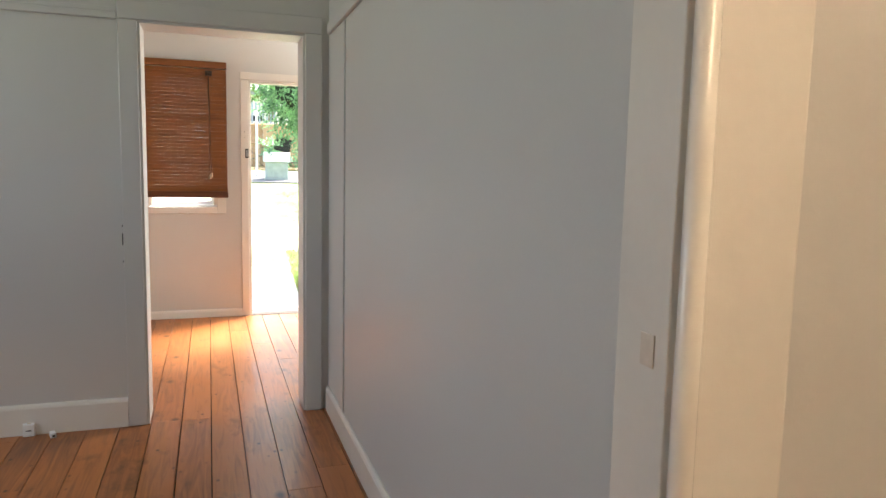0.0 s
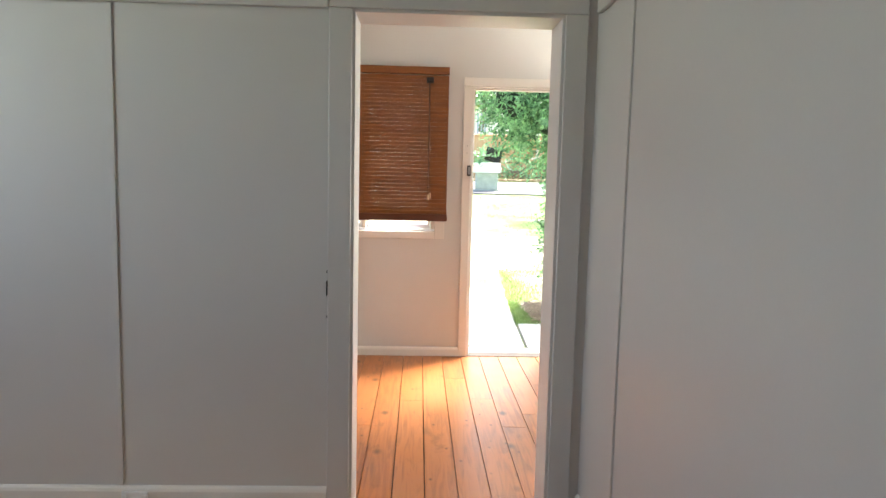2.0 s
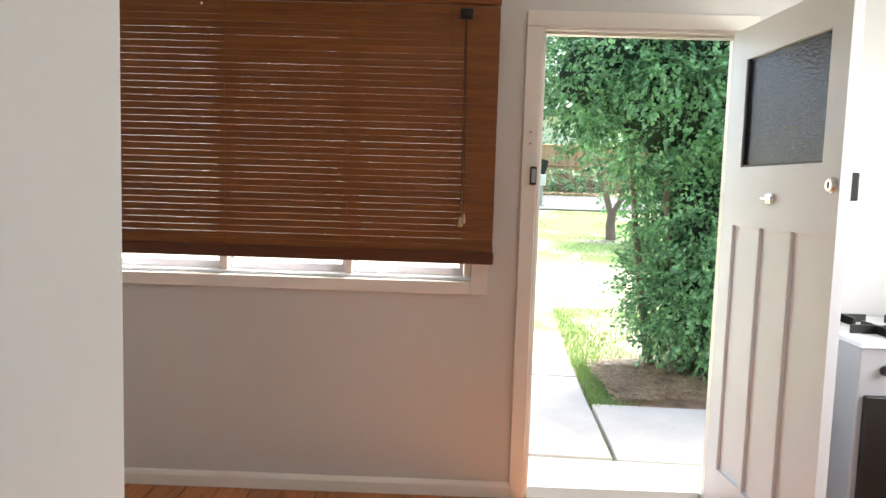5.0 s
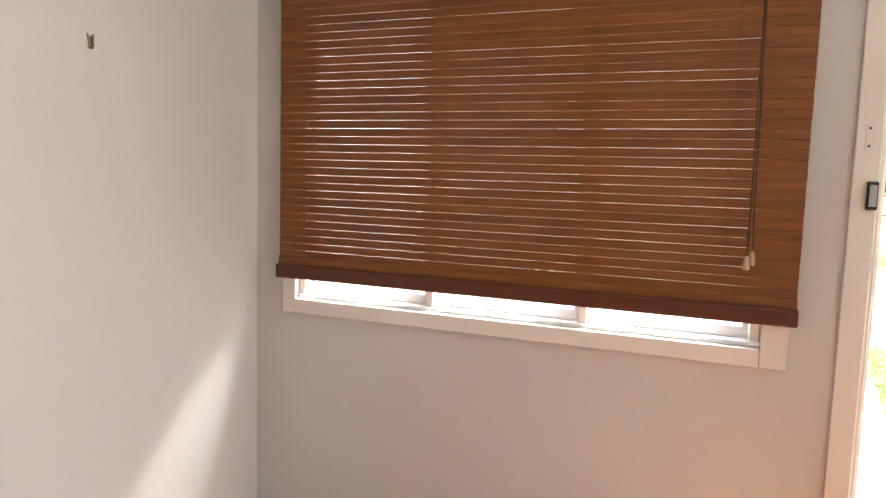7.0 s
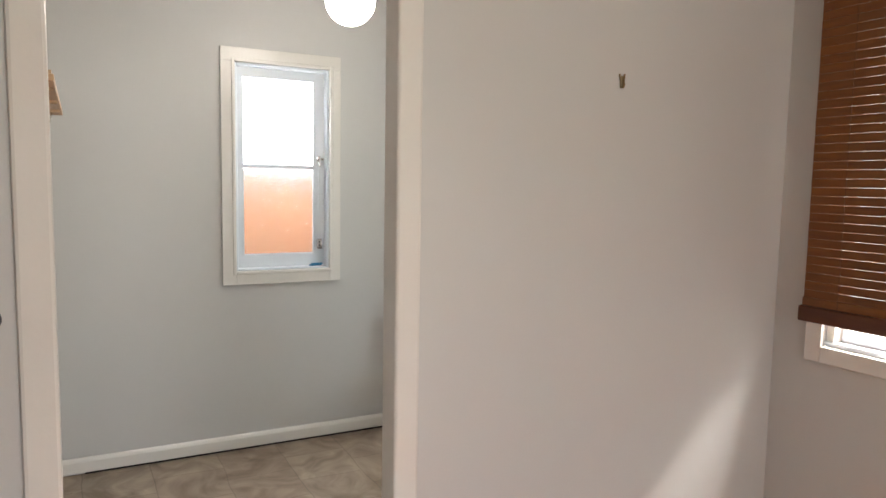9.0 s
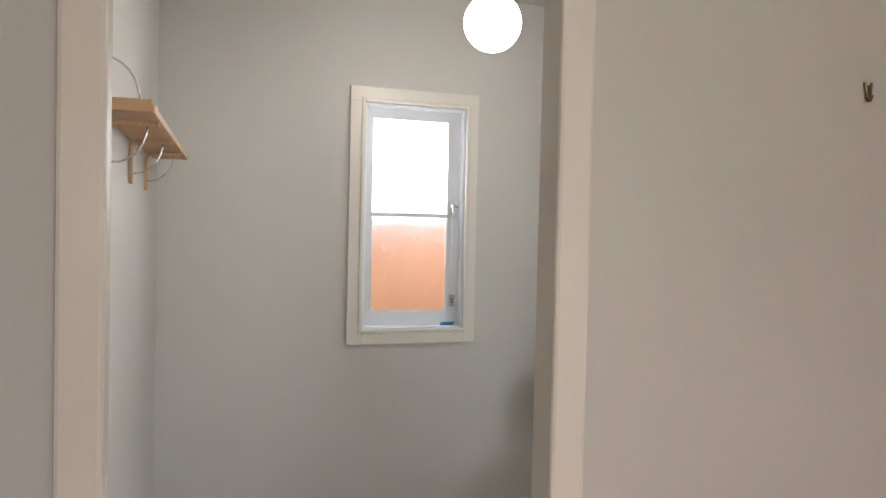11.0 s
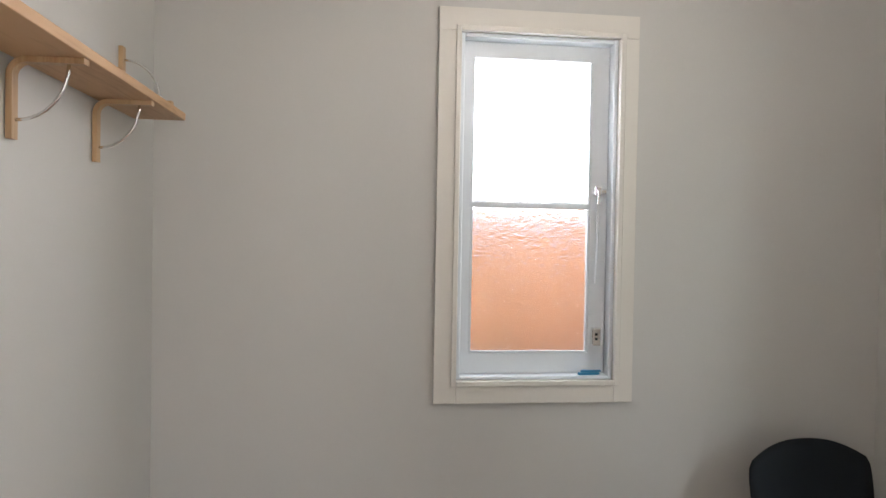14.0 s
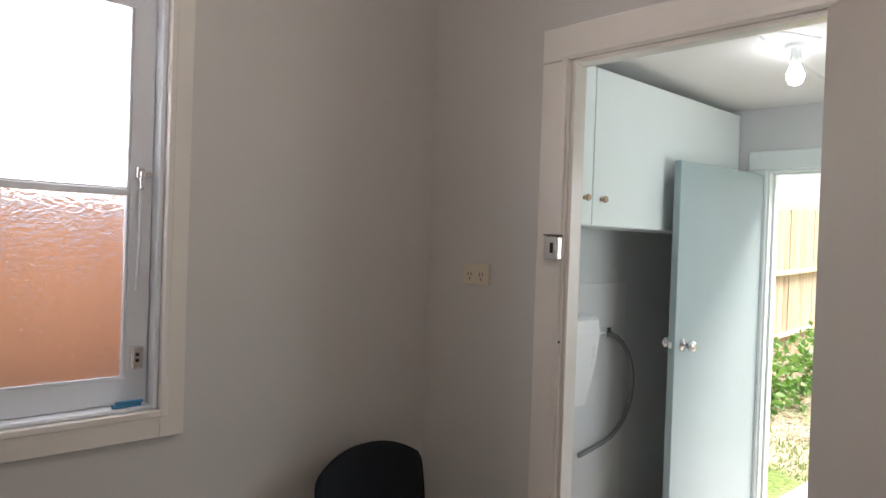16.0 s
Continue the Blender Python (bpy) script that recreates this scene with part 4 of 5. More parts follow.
hl = empty("hall_ceiling_light", pose(0.9, 0.1, H), "warm lit ceiling globe in the hall", "ceiling light")
part("mount", lathe([(0.06, -0.05), (0.06, -0.001)], 18), WHITEP, hl)
bm = bmesh.new()
bmesh.ops.create_uvsphere(bm, u_segments=24, v_segments=14, radius=0.10)
part("globe", bm, WARM, hl, smooth=True, at=pose(0, 0, -0.148))
bl = empty("bare_bulb_light", pose(-2.90, 8.40, 2.315), "bare lit bulb in a white ceiling batten holder", "ceiling light")
part("ceiling_rose", lathe([(0.042, -0.02), (0.05, -0.004), (0.05, 0)], 20), WHITEP, bl)
part("lamp_holder", lathe([(0.018, -0.075), (0.021, -0.06), (0.021, -0.02)], 16), WHITEP, bl)
part("bulb", lathe([(0.004, -0.165), (0.022, -0.158), (0.032, -0.138), (0.033, -0.122), (0.024, -0.098), (0.015, -0.080), (0.013, -0.075)], 18), BULB, bl, smooth=True)
batten = thing("ceiling_conduit", tube([(-2.93, 8.15, 2.322), (-2.80, 8.36, 2.312)], 0.010), WHITEP, "short white conduit on the ceiling", "conduit", "structure")


# ---- side-room door leaf and laundry ----
def plain_leaf(name, at, label, w, h, mat):
    d = empty(name, at, label, "door")
    part("leaf", box(0, w, -0.036, 0, 0, h, 0.003), mat, d)
    return d


ld = plain_leaf("laundry_door", pose(-2.36, 7.19, 0.010, 0, 0, -45), "flush door swung open against the room, its shade put into a darker beige", 0.74, 2.02, BEIGE)
part("rim_lock", box(0.64, 0.74, -0.065, -0.036, 1.42, 1.50, 0.005), CHROME, ld)
for z in (0.25, 1.75):
    part("hinge", tube([(-0.004, 0.003, z - 0.045), (-0.004, 0.003, z + 0.045)], 0.006), CHROME, ld)
ks = empty("door_strike_box", pose(-3.126, 7.197, 1.478), "chrome rim lock strike box on the door casing", "lock")
part("body", box(-0.026, 0.026, -0.026, 0.0, -0.036, 0.036, 0.006), CHROME, ks)
part("slot", box(0.000, 0.010, -0.0275, -0.0262, -0.014, 0.016), BLACK, ks)
part("end_cap", box(-0.027, 0.027, -0.027, 0.0, 0.037, 0.041, 0.001), DARKM, ks)
thing("nail_hole", box(-3.103, -3.097, 7.1955, 7.1975, 1.195, 1.202, 0.0006), BLACK, "small dark screw hole in the door casing", "hole")

gd = plain_leaf("outside_door", pose(-3.385, 9.34, -0.118, 0, 0, -93.5), "blue-grey flush outside door swung inwards", 0.81, 2.02, GREYDOOR)
for side, rot in ((1, -90), (-1, 90)):
    kb = part("door_knob", lathe([(0.030, 0), (0.030, 0.006), (0.012, 0.010), (0.012, 0.03), (0.026, 0.042), (0.028, 0.055), (0.018, 0.066)], 20), CHROME, gd, smooth=True,
              at=pose(0.745, 0 if side > 0 else -0.036, 1.155, rot))
part("latch", box(0.8101, 0.822, -0.027, -0.009, 1.14, 1.17, 0.002), CHROME, gd)

cup = empty("overhead_cupboard", pose(0, 0, 0), "white laminate overhead cupboard with small timber knobs", "cupboard")
part("body", box(-3.848, -3.549, 7.36, 9.355, 1.572, 2.222, 0.002), CUPB, cup)
for a, b in ((7.362, 7.962), (7.968, 9.353)):
    dr = part("door", box(-3.547, -3.530, a, b, 1.575, 2.236, 0.002), CUPB, cup)
    part("knob", lathe([(0.009, 0), (0.008, 0.012), (0.015, 0.02), (0.013, 0.028)], 14), TASSEL, dr, at=pose(-3.53, 7.905 if b < 8 else 8.03, 1.687, 0, 90, 0))

cis = empty("cistern", pose(-3.85, 8.235, 0.94), "white plastic cistern on the laundry wall", "cistern")
bm = bmesh.new()
rings = []
for zz, hw, dd in ((-0.21, 0.095, 0.09), (-0.05, 0.12, 0.12), (0.14, 0.14, 0.14), (0.20, 0.132, 0.132), (0.215, 0.115, 0.115)):
    rings.append([bm.verts.new(p) for p in ((0.001, -hw, zz), (dd * 0.75, -hw, zz), (dd, -hw * 0.7, zz), (dd, hw * 0.7, zz), (dd * 0.75, hw, zz), (0.001, hw, zz))])
for a, b in zip(rings, rings[1:]):
    for j in range(6):
        bm.faces.new((a[j], a[(j + 1) % 6], b[(j + 1) % 6], b[j]))
bm.faces.new(rings[0])
bm.faces.new(rings[-1])
part("tank", bm, WHITEP, cis)
part("supply_pipe", tube([(0.05, 0.13, 0.11), (0.05, 0.20, 0.115), (0.03, 0.30, 0.115)], 0.010), WHITEP, cis)
part("tap", boxes([(0.015, 0.05, 0.29, 0.33, 0.095, 0.14), (0.02, 0.045, 0.32, 0.36, 0.10, 0.115)], 0.004), CHROME, cis)
arc = [(0.04, 0.31, 0.10)]
for i in range(13):
    a = math.radians(75 - 155 * i / 12)
    arc.append((0.06, 0.22 + 0.31 * math.cos(a), -0.16 + 0.28 * math.sin(a)))
arc.append((0.08, 0.05, -0.455))
part("hose", tube(arc, 0.012, 8), HOSE, cis, "grey rubber hose hanging in a loop", smooth=True)
# Added sheet: paler tone paints the light falling on the lower wall.
thing("splash_panel", box(-3.849, -3.838, 7.40, 8.75, -0.12, 1.30), surface("lit_wall_tone", (0.68, 0.69, 0.68), 0.4, var=0.03), "added pale panel for the light on the lower laundry wall", "panel", "structure")

# ---- stove beyond the open front door ----
st = empty("stove", pose(2.05, 6.90, 0), "grey upright stove with black trivets", "stove")
part("body", box(-0.29, 0.29, -0.28, 0.28, 0.03, 0.87, 0.006), surface("grey_enamel", (0.40, 0.40, 0.41), 0.35, var=0.05), st)
part("hob", box(-0.295, 0.295, -0.29, 0.285, 0.8705, 0.892, 0.004), WHITEP, st)
part("plinth", box(-0.27, 0.27, -0.24, 0.26, 0.0, 0.0295), DARKM, st)
part("oven_door", box(-0.27, 0.27, -0.305, -0.2805, 0.18, 0.70, 0.006), DARKM, st)
for x in (-0.14, 0.14):
    for y in (-0.12, 0.13):
        part("trivet", boxes([(x - 0.10, x + 0.10, y - 0.005, y + 0.005, 0.8925, 0.925), (x - 0.005, x + 0.005, y - 0.10, y - 0.006, 0.8925, 0.925), (x - 0.005, x + 0.005, y + 0.006, y + 0.10, 0.8925, 0.925)]), DARKM, st)
for i in range(4):
    part("knob", lathe([(0.018, 0), (0.016, 0.022)], 12), DARKM, st, at=pose(-0.2 + i * 0.13, -0.281, 0.79, 90))


# ---- outside ----
def ground_z(x, y):
    z = -0.15
    if y > 11:
        z += 0.0763 * (min(y, 31) - 11) + 0.01 * max(0, y - 31)
    if x < -3.9 and y > 4:
        z += 0.043 * max(0, min(y, 40) - 8) * min(1, (-3.9 - x) / 1.0) * (1 if y < 11 else max(0, 1 - (y - 11) / 10))
    return z


xs = [-300, -120, -60, -30, -16, -10, -7, -5.5, -4.9, -4.4, -3.9] + [-3 + 0.75 * i for i in range(28)] + [20, 30, 60, 120, 300]
ys = [-300, -100, -40, -15, -5, 0, 4, 7, 7.6] + [8 + 0.5 * i for i in range(48)] + [33, 36, 42, 60, 120, 400]
bm = bmesh.new()
grid = [[bm.verts.new((x, y, ground_z(x, y) + (0.02 * noise.noise((x, y, 0)) if 9.8 < y < 40 else 0) - (0.02 if 7.5 < y < 12 and -4.5 < x < 3 else 0))) for y in ys] for x in xs]
for i in range(len(xs) - 1):
    for j in range(len(ys) - 1):
        bm.faces.new((grid[i][j], grid[i + 1][j], grid[i + 1][j + 1], grid[i][j + 1]))
thing("ground", bm, LAWN, "patchy sloping lawn and bare soil", "ground", "structure", smooth=True)

path = empty("pavement", pose(1.25, 8.03, 0, 0, 0, -3), "worn concrete slab garden path with grassy joints", "path", kind="structure")
rng = random.Random(8)
for x0, x1, y0, y1 in [(-0.98, 1.5, -0.60, -0.012)] + [(-0.98, -0.008, 0.008 + 0.885 * i, 0.885 * (i + 1) - 0.008) for i in range(6)] + [(0.022, 0.86, 0.01, 1.05), (0.872, 1.5, 0.01, 1.05)]:
    dz = rng.uniform(-0.006, 0.006)
    part("slab", box(x0, x1, y0, y1, -0.24, -0.125 + dz, 0.008), CONC, path)
part("door_step", box(-0.70, 0.40, -0.66, -0.61, -0.24, -0.03, 0.01), CONC, path)
thing("road", boxes([(-30, 30, 24.0, 28.6, 0.5, 0.82)]), ASPH, "grey driveway across the top of the lawn", "driveway", "structure").matrix_world = Matrix.Translation((0, 24, 0.88)) @ Matrix.Rotation(radians(4.36), 4, "X") @ Matrix.Translation((0, -24, -0.82))
thing("laundry_step", box(-3.6, -2.3, 9.49, 10.9, -0.24, -0.13, 0.01), CONC, "concrete landing outside the laundry door", "step", "structure")
mul = bmesh.new()
g2 = [[mul.verts.new((1.52 + 0.16 * i, 9.08 + 0.2 * j, -0.165 + 0.075 * (math.sin(math.pi * j / 8) * math.sin(math.pi * i / 11)) ** 0.5 + 0.015 * noise.noise((i * 0.7, j * 0.7, 3)))) for j in range(9)] for i in range(12)]
for i in range(11):
    for j in range(8):
        mul.faces.new((g2[i][j], g2[i + 1][j], g2[i + 1][j + 1], g2[i][j + 1]))
thing("mulch_bed", mul, MULCH, "bark mulch bed under the hedge", "garden bed", "structure", smooth=True)


def add_leaf(bm, p, d, n, L, w):
    """One folded pointed leaf."""
    side = d.cross(n).normalized() * w
    a, b = bm.verts.new(p), bm.verts.new(p + d * L)
    m = p + d * (L * 0.45)
    c, e = bm.verts.new(m + side + n * (w * 0.35)), bm.verts.new(m - side + n * (w * 0.35))
    bm.faces.new((a, c, b))
    bm.faces.new((a, b, e))


def foliage(rng, blobs, count, size, inside=0.45):
    """Leaves in sprigs through uneven blobs (centre, radii); the outline is broken by noise."""
    bm = bmesh.new()
    total = sum(b[1][0] * b[1][2] for b in blobs)
    for c, r in blobs:
        for _ in range(int(count * r[0] * r[2] / total / 7)):
            v = Vector((rng.gauss(0, 1), rng.gauss(0, 1), rng.gauss(0, 1))).normalized()
            q = rng.uniform(inside, 1) ** 0.5 * (1 + 0.36 * noise.noise((v.x * 2.8 + c[0], v.y * 2.8, v.z * 2.8 + c[2])))
            base = Vector((c[0] + v.x * r[0] * q, c[1] + v.y * r[1] * q, c[2] + v.z * r[2] * q))
            out = (v + Vector((rng.uniform(-0.6, 0.6), rng.uniform(-0.6, 0.6), rng.uniform(-0.9, 0.4)))).normalized()
            for k in range(7):
                d = (out + Vector((rng.uniform(-1, 1), rng.uniform(-1, 1), rng.uniform(-0.9, 0.6)))).normalized()
                n = (v + Vector((rng.uniform(-0.5, 0.5), rng.uniform(-0.5, 0.5), rng.uniform(0, 1.2)))).normalized()
                L = size * rng.uniform(0.6, 1.25)
                add_leaf(bm, base + out * (k * size * 0.45), d, n, L, L * 0.36)
    return bm


def hedge():
    h = empty("hedge_bush", pose(0, 0, 0), "tall dense glossy green hedge bush overhanging the path", "bush")
    rng = random.Random(11)
    blobs = [((2.46, 10.3, 0.62), (0.68, 0.72, 0.66)), ((2.46, 10.25, 1.25), (0.62, 0.68, 0.6)), ((2.75, 10.1, 1.0), (0.9, 0.85, 1.0)), ((2.20, 10.3, 2.05), (0.92, 0.85, 0.62)),
             ((2.05, 10.3, 2.7), (1.02, 0.9, 0.8)), ((2.9, 10.2, 2.5), (1.1, 0.9, 1.1)), ((3.6, 10.4, 1.4), (1.0, 0.9, 1.5)), ((1.42, 10.25, 2.42), (0.5, 0.5, 0.62)), ((2.36, 9.95, 0.45), (0.52, 0.5, 0.52))]
    part("crown", foliage(rng, blobs, 125000, 0.044, 0.45), LEAF, h)
    # Solid core: the shade between the leaves is put into its near-black green.
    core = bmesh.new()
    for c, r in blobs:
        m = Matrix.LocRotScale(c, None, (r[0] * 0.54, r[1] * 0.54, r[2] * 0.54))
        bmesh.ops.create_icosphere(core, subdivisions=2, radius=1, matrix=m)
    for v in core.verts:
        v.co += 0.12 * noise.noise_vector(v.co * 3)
    part("inner_foliage", core, surface("painted_shade_green", (0.012, 0.03, 0.010), 0.8, var=0.5, scale=14, grain=60, bump=1.0), h)
    for x, y, lean in ((2.2, 9.95, -0.2), (2.4, 10.2, 0.1), (2.7, 10.3, 0.3), (2.05, 10.2, -0.3)):
        part("trunk", tube([(x, y, -0.16), (x + lean * 0.3, y, 0.4), (x + lean * 0.6, y + 0.1, 1.2), (x + lean, y + 0.1, 2.4)], 0.05, 8, taper=0.012), BARK, h)


hedge()
# fallen leaves on the bed
rng = random.Random(12)
bm = bmesh.new()
for _ in range(6500):
    p = Vector((rng.uniform(1.5, 3.1), rng.uniform(9.10, 10.1), -0.105 + rng.uniform(0, 0.03)))
    a = rng.uniform(0, 6.28)
    add_leaf(bm, p, Vector((math.cos(a), math.sin(a), rng.uniform(-0.1, 0.3))).normalized(), Vector((0, 0, 1)), rng.uniform(0.03, 0.06), 0.012)
thing("leaf_litter", bm, LITTER, "brown fallen leaves on the mulch", "leaf litter", "stuff")
# lawn grass
bm = bmesh.new()
rng = random.Random(13)
for _ in range(26000):
    y = 9.1 + 15 * rng.random() ** 1.3
    x = rng.uniform(1.34, 1.34 + 0.35 * (y - 6))
    if noise.noise((x * 0.8, y * 0.8, 7)) < -0.12 and rng.random() < 0.75:
        continue
    if 11.2 < y < 15.0 and rng.random() < 0.72 or x < 1.3 + 0.053 * (y - 8):
        continue
    if y < 9.95 and x > 1.66:
        continue
    z = ground_z(x, y) - (0.015 if y > 12 else 0.03)
    a = rng.uniform(0, 6.28)
    hgt, w = rng.uniform(0.02, 0.055), 0.006 + 0.0006 * max(0, y - 11)
    p = Vector((x, y, z))
    s = Vector((math.cos(a) * w, math.sin(a) * w, 0))
    tip = p + Vector((rng.uniform(-0.03, 0.03), rng.uniform(-0.03, 0.03), hgt))
    bm.faces.new((bm.verts.new(p - s), bm.verts.new(p + s), bm.verts.new(tip)))
for _ in range(4000):
    y = rng.uniform(9.0, 12.6)
    x = 1.27 + 0.053 * (y - 8) + abs(rng.gauss(0, 0.16 + 0.10 * (y - 9)))
    a = rng.uniform(0, 6.28)
    p = Vector((x, y, ground_z(x, y) - 0.02))
    s = Vector((math.cos(a) * 0.006, math.sin(a) * 0.006, 0))
    bm.faces.new((bm.verts.new(p - s), bm.verts.new(p + s), bm.verts.new(p + Vector((rng.uniform(-0.03, 0.03), rng.uniform(-0.03, 0.03), rng.uniform(0.03, 0.075))))))
for _ in range(3500):
    y = rng.uniform(10.9, 12.3)
    x = rng.uniform(-4.8, -2.6)
    z = ground_z(x, y) - 0.02
    a = rng.uniform(0, 6.28)
    p = Vector((x, y, z))
    s = Vector((math.cos(a) * 0.006, math.sin(a) * 0.006, 0))
    bm.faces.new((bm.verts.new(p - s), bm.verts.new(p + s), bm.verts.new(p + Vector((rng.uniform(-0.03, 0.03), rng.uniform(-0.03, 0.03), rng.uniform(0.02, 0.05))))))
thing("lawn_grass", bm, GRASS, "short patchy green grass", "grass", "stuff")

bm = bmesh.new()
rng = random.Random(14)
for _ in range(800):
    x, y = rng.uniform(-4.85, -2.8), rng.uniform(11.7, 14.5)
    a = rng.uniform(0, 6.28)
    add_leaf(bm, Vector((x, y, ground_z(x, y) + rng.uniform(0.0, 0.03))), Vector((math.cos(a), math.sin(a), rng.uniform(-0.1, 0.3))).normalized(), Vector((0, 0, 1)), rng.uniform(0.04, 0.08), 0.018)
thing("leaf_litter_side", bm, LITTER, "dry leaves on the soil below the side fence", "leaf litter", "stuff")

# small pruned tree on the lawn
tr = empty("small_tree", pose(3.5, 18.6, 0.42) @ Matrix.Scale(1.15, 4), "small pruned tree with a bleached cut branch", "tree")
part("trunk", tube([(0.03, 0, -0.05), (0.0, 0, 0.25), (0.02, 0, 0.5)], 0.10, 9, taper=0.075), BARK, tr)
part("limb", tube([(0.0, 0, 0.45), (-0.10, 0, 0.80), (-0.24, 0, 1.10), (-0.29, 0, 1.22)], 0.06, 8, taper=0.035), BARK, tr)
part("limb", tube([(0.02, 0, 0.45), (0.16, 0.02, 0.70), (0.22, 0, 1.0), (0.24, 0.05, 1.4)], 0.055, 8, taper=0.025), BARK, tr)
stub = part("cut_branch", tube([(-0.29, 0, 1.2), (-0.38, -0.02, 1.3), (-0.36, 0, 1.5), (-0.40, 0, 1.7)], 0.035, 8, taper=0.022), BLEACH, tr, "pale bleached cut branch")
part("cut_stub", tube([(-0.36, -0.02, 1.27), (-0.50, -0.04, 1.25)], 0.028, 8, taper=0.02), BLEACH, stub)
part("crown", foliage(random.Random(15), [((0.35, 0.1, 0.95), (0.45, 0.4, 0.5)), ((0.5, 0.2, 1.7), (0.7, 0.6, 0.7)), ((1.0, 0.5, 2.6), (1.2, 0.9, 1.0))], 4500, 0.07, 0.2), LEAF, tr)

# planter pedestal with a black crate
pl = empty("concrete_planter", pose(2.5, 25.2, 0.93), "pale mossy concrete block planter on a base", "planter")
part("base", box(-0.42, 0.42, -0.3, 0.3, -0.1, 0.06, 0.02), STONE, pl)
part("block", box(-0.36, 0.36, -0.26, 0.26, 0.061, 0.60, 0.02), STONE, pl)
part("slab_top", box(-0.43, 0.43, -0.32, 0.32, 0.601, 0.94, 0.03), RENDERW, pl)
part("plant", foliage(random.Random(21), [((-0.22, 0, 1.12), (0.2, 0.2, 0.22))], 500, 0.09, 0.1), LEAF, pl)
cr = empty("plastic_crate", pose(2.66, 25.2, 1.905, 0, 14, 0), "black slatted plastic crate leaning on the planter", "crate")
part("back", box(-0.26, 0.26, 0.02, 0.04, 0, 0.46), DARKM, cr)
for i in range(6):
    part("slat", box(-0.28, 0.28, -0.02, 0.015, 0.01 + 0.075 * i, 0.055 + 0.075 * i, 0.004), DARKM, cr)
pole = thing("white_pole", tube([(1.9, 26.0, 1.0), (1.9, 26.0, 3.3)], 0.04, 10), RENDERW, "slim white garden pole", "pole")


# Lighter copy for the same boundary fence: bright daylight is in the colour.
PALING3 = wood("bright_lit_paling", (0.42, 0.29, 0.17), (0.68, 0.55, 0.38), 2, rough=0.85, grain=9, knots=False, spread=0.4)
GREEN = leaf_material("bright_garden_leaf", (0.07, 0.22, 0.04), (0.28, 0.50, 0.12))


def paling_fence(name, label, n, place, h, rails, mat):
    f = empty(name, pose(0, 0, 0), label, "fence", kind="structure")
    me = mesh_of("paling", box(-0.072, 0.072, -0.009, 0.009, 0, h), mat)
    rng = random.Random(n)
    for i in range(n):
        m = place(i)
        share("paling", me, f, m @ Matrix.Translation((0, rng.uniform(-0.004, 0.004), rng.uniform(-0.015, 0.015))))
    for a, b in rails:
        part("rail", tube([a, b], 0.04, 4), mat, f)
    return f


paling_fence("fence_back", "tall tan timber paling fence with a mid rail", 110, lambda i: pose(-3 + 0.15 * i, 31.0, 1.25), 1.9, [((-3, 30.93, 2.35), (13.5, 30.93, 2.35)), ((-3, 30.93, 3.12), (13.5, 30.93, 3.12))], PALING)
paling_fence("fence_side", "orange-brown timber paling boundary fence", 32, lambda i: pose(-4.9, 4.2 + 0.15 * i, -0.1 + 0.043 * max(0, 0.15 * i - 1.8), 0, 0, 90), 1.72,
             [((-4.85, 6, 0.95), (-4.85, 8.95, 1.07)), ((-4.85, 4.2, 1.5), (-4.85, 6, 1.5)), ((-4.85, 6, 0.25), (-4.85, 8.95, 0.37))], PALING2)
paling_fence("fence_garden", "timber paling boundary fence, its bright daylight put into a cream colour", 72, lambda i: pose(-4.9, 9.0 + 0.15 * i, -0.1 + 0.043 * (0.15 * i + 3.0), 0, 0, 90), 1.72,
             [((-4.85, 9, 1.07), (-4.85, 19.8, 1.5)), ((-4.85, 9, 0.37), (-4.85, 19.8, 0.82))], PALING3)

sh = empty("leafy_plants", pose(0, 0, 0), "green broad-leaved plants along the side fence", "plant")
rng = random.Random(31)
for k in range(5):
    y = 11.9 + 0.62 * k
    tagged(part("clump", foliage(rng, [((-4.45 + rng.uniform(-0.1, 0.1), y, ground_z(-4.45, y) + 0.2), (0.22, 0.26, 0.20))], 300, 0.09, 0.05), GREEN, sh), kind="stuff")
br = empty("brush_pile", pose(4.6, 29.6, 1.2), "pile of dry cut branches and twigs by the fence", "branches")
rng = random.Random(33)
for _ in range(90):
    a = Vector((rng.gauss(0, 1.6), rng.uniform(-0.6, 0.6), max(0, rng.gauss(0.25, 0.3))))
    part("branch", tube([a, a + Vector((rng.uniform(-1, 1), rng.uniform(-0.4, 0.4), rng.uniform(-0.05, 0.5)))], 0.022, 5, taper=0.007), TWIG, br)
part("shrub", foliage(random.Random(34), [((0.2, 0, 0.5), (0.9, 0.5, 0.5)), ((-1.2, 0.2, 0.7), (0.6, 0.4, 0.7))], 1600, 0.10, 0.1), LEAF, br)
bm = bmesh.new()
rng = random.Random(35)
for _ in range(2500):
    p = Vector((rng.uniform(0.5, 9), rng.uniform(28.7, 30.4), 1.27 + rng.uniform(-0.03, 0.05)))
    a = rng.uniform(0, 6.28)
    add_leaf(bm, p, Vector((math.cos(a), math.sin(a), 0.3)).normalized(), Vector((0, 0, 1)), rng.uniform(0.08, 0.16), 0.05)
thing("leaf_litter_back", bm, LITTER, "dry leaf litter along the back fence", "leaf litter", "stuff")

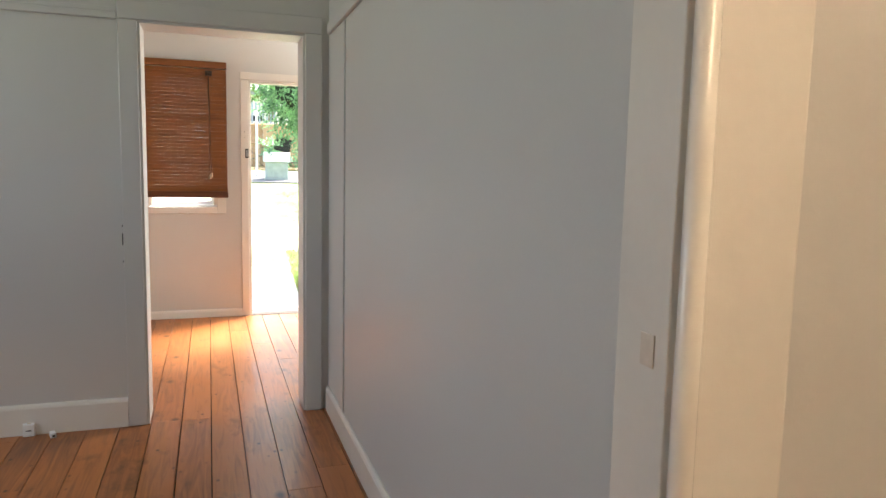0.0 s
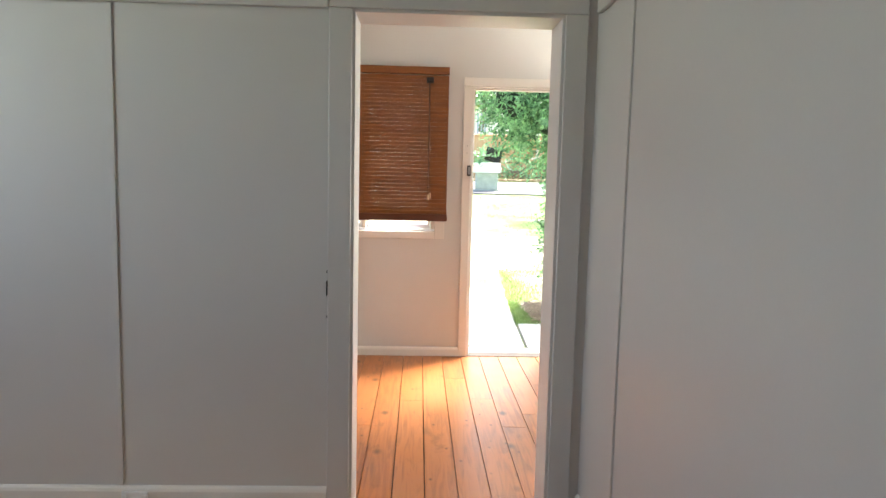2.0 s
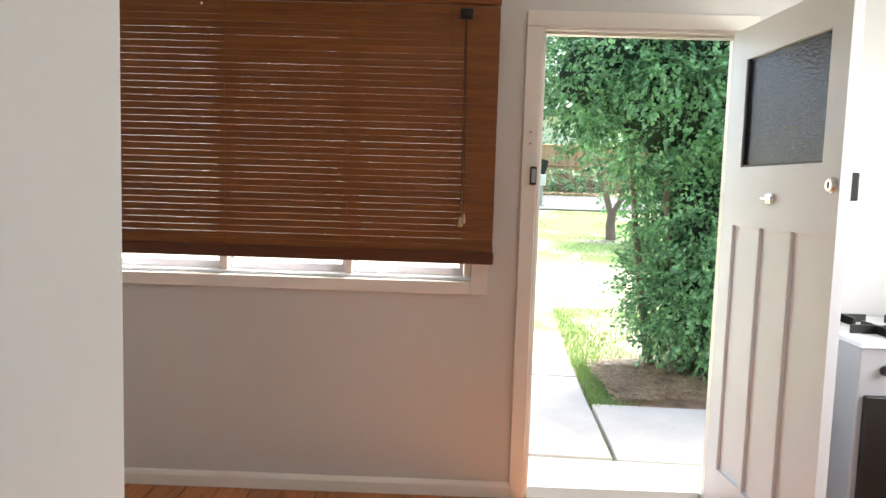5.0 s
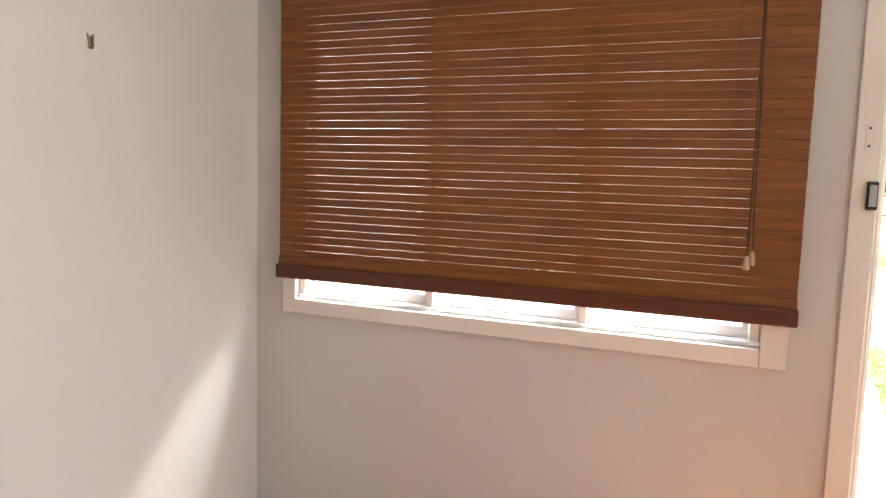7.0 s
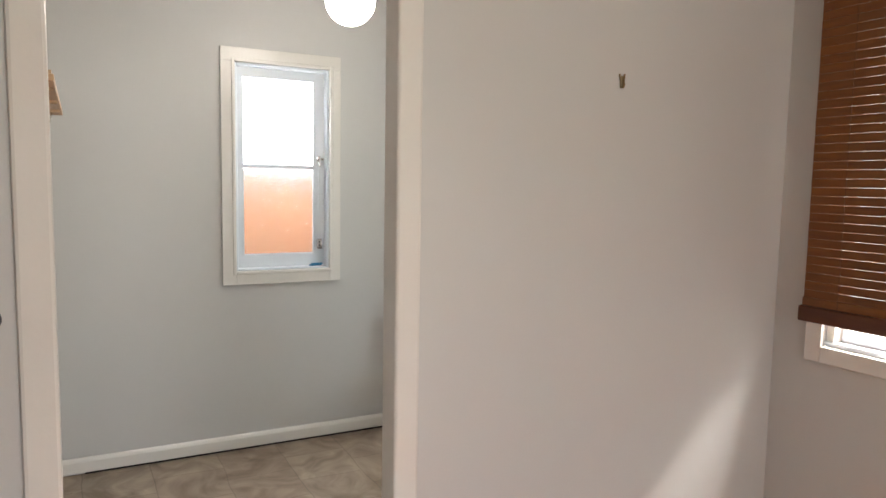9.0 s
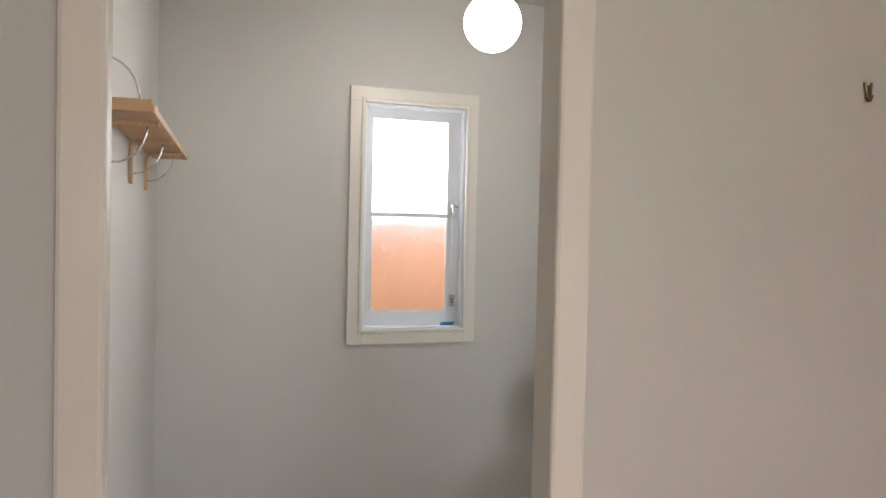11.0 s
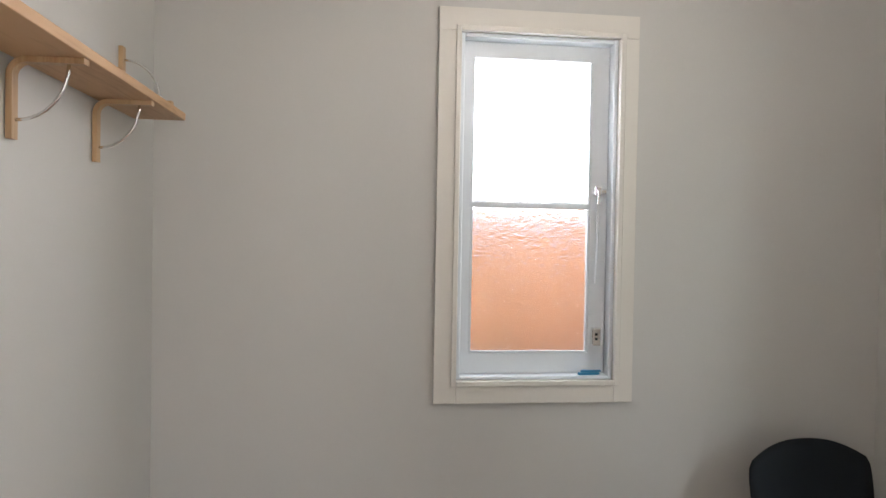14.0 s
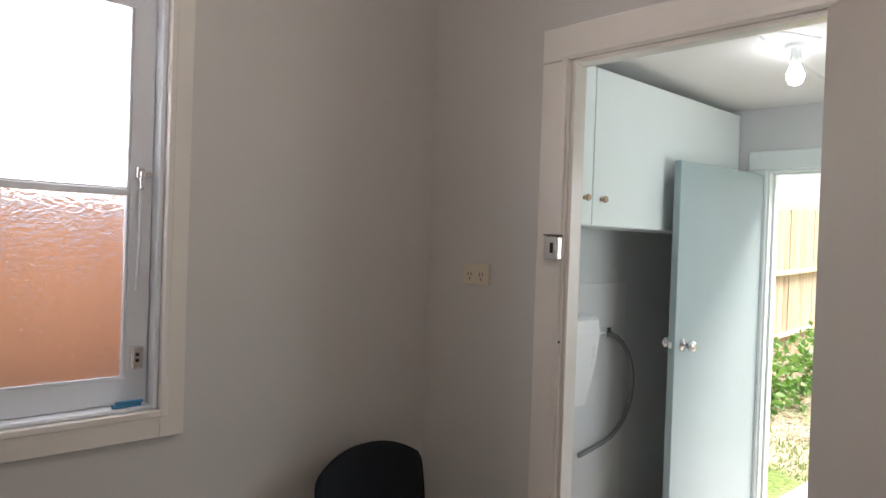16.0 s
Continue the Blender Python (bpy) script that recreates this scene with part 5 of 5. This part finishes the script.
ho = empty("neighbour_house", pose(6, 44, 1.4), "white rendered neighbouring house behind the fence", "house")
part("wall", wall_mesh(0, -0.1, 0.1, -9, 9, 0, 4.2, [(-3.9, -2.6, 1.4, 3.0)]), RENDERW, ho)
part("roof", boxes([(-9.5, 9.5, -0.8, 6, 4.2, 4.4)]), ROOFT, ho)
wn2 = part("window", boxes([(-3.9, -2.6, -0.05, 0.0, 1.4, 1.47), (-3.9, -2.6, -0.05, 0.0, 2.93, 3.0), (-3.9, -3.83, -0.05, 0.0, 1.47, 2.93), (-2.67, -2.6, -0.05, 0.0, 1.47, 2.93)]), DARKM, ho)
part("pane", box(-3.83, -2.67, -0.03, -0.02, 1.47, 2.93), DARKM, wn2)
pk = empty("picket_railing", pose(2.1, 33.0, 0), "blue-grey picket railing above the back fence", "railing")
for i in range(14):
    part("picket", box(-1.1 + 0.16 * i, -1.02 + 0.16 * i, -0.02, 0.02, 3.1, 4.2 + 0.12 * math.sin(i * 0.5), 0.005), surface("blue_grey_paint", (0.30, 0.36, 0.45), 0.6, var=0.1), pk) if i == 0 else share("picket", pk.children[0].data, pk, pose(0.16 * i, 0, 0))
part("rail", box(-1.2, 1.3, 0.021, 0.06, 3.3, 3.38), RENDERW, pk)
part("post", box(-1.3, -1.2, -0.03, 0.06, 1.3, 4.2), RENDERW, pk)
bt = empty("background_tree", pose(3.0, 35.0, 1.4), "pale green leafy tree behind the fence", "tree")
part("trunk", tube([(0, 0, 0), (0.1, 0, 2), (0.3, 0, 4)], 0.16, 8, taper=0.08), BARK, bt)
part("crown", foliage(random.Random(41), [((-0.6, 0, 4.6), (1.5, 1.2, 1.3)), ((0.9, 0.3, 5.4), (1.6, 1.3, 1.6)), ((-2.0, 0.2, 5.6), (1.3, 1.0, 1.2))], 5000, 0.16, 0.2), LEAF2, bt)

# ---- floorboards ----
rng = random.Random(5)
pitch = 0.1485
k0 = math.floor((-3.0 - 0.005) / pitch)
for k in range(k0, 18):
    x0, x1 = 0.005 + k * pitch, 0.005 + (k + 1) * pitch
    x0, x1 = max(x0, -3.0), min(x1, 2.6)
    if x1 - x0 < 0.02:
        continue
    lo, hi = (1.26 if x0 < -1.3 else -1.6), (4.6 if x1 < -1.48 else 7.21)
    if x0 > 0.93:
        lo = 4.6
    joints = []
    y = lo + rng.uniform(0.8, 3.2)
    fixed = {1: [4.56, 6.11], -1: [2.2, 5.67], 0: [1.9, 4.57], 2: [3.4], 3: [2.6, 6.6]}.get(k)
    if fixed:
        joints = fixed
    else:
        while y < hi - 0.5:
            joints.append(y)
            y += rng.uniform(1.8, 3.6)
    ends = [lo, *joints, hi]
    for a, b in zip(ends, ends[1:]):
        g = 0.0017 + 0.0022 * rng.random() ** 2
        bm = bmesh.new()
        vs = add_box(bm, x0 + g, x1 - g, a + 0.0008, b - 0.0008, -0.0235, rng.uniform(-0.0012, 0.0))
        m = part("floorboard", bm, BOARD, floor)
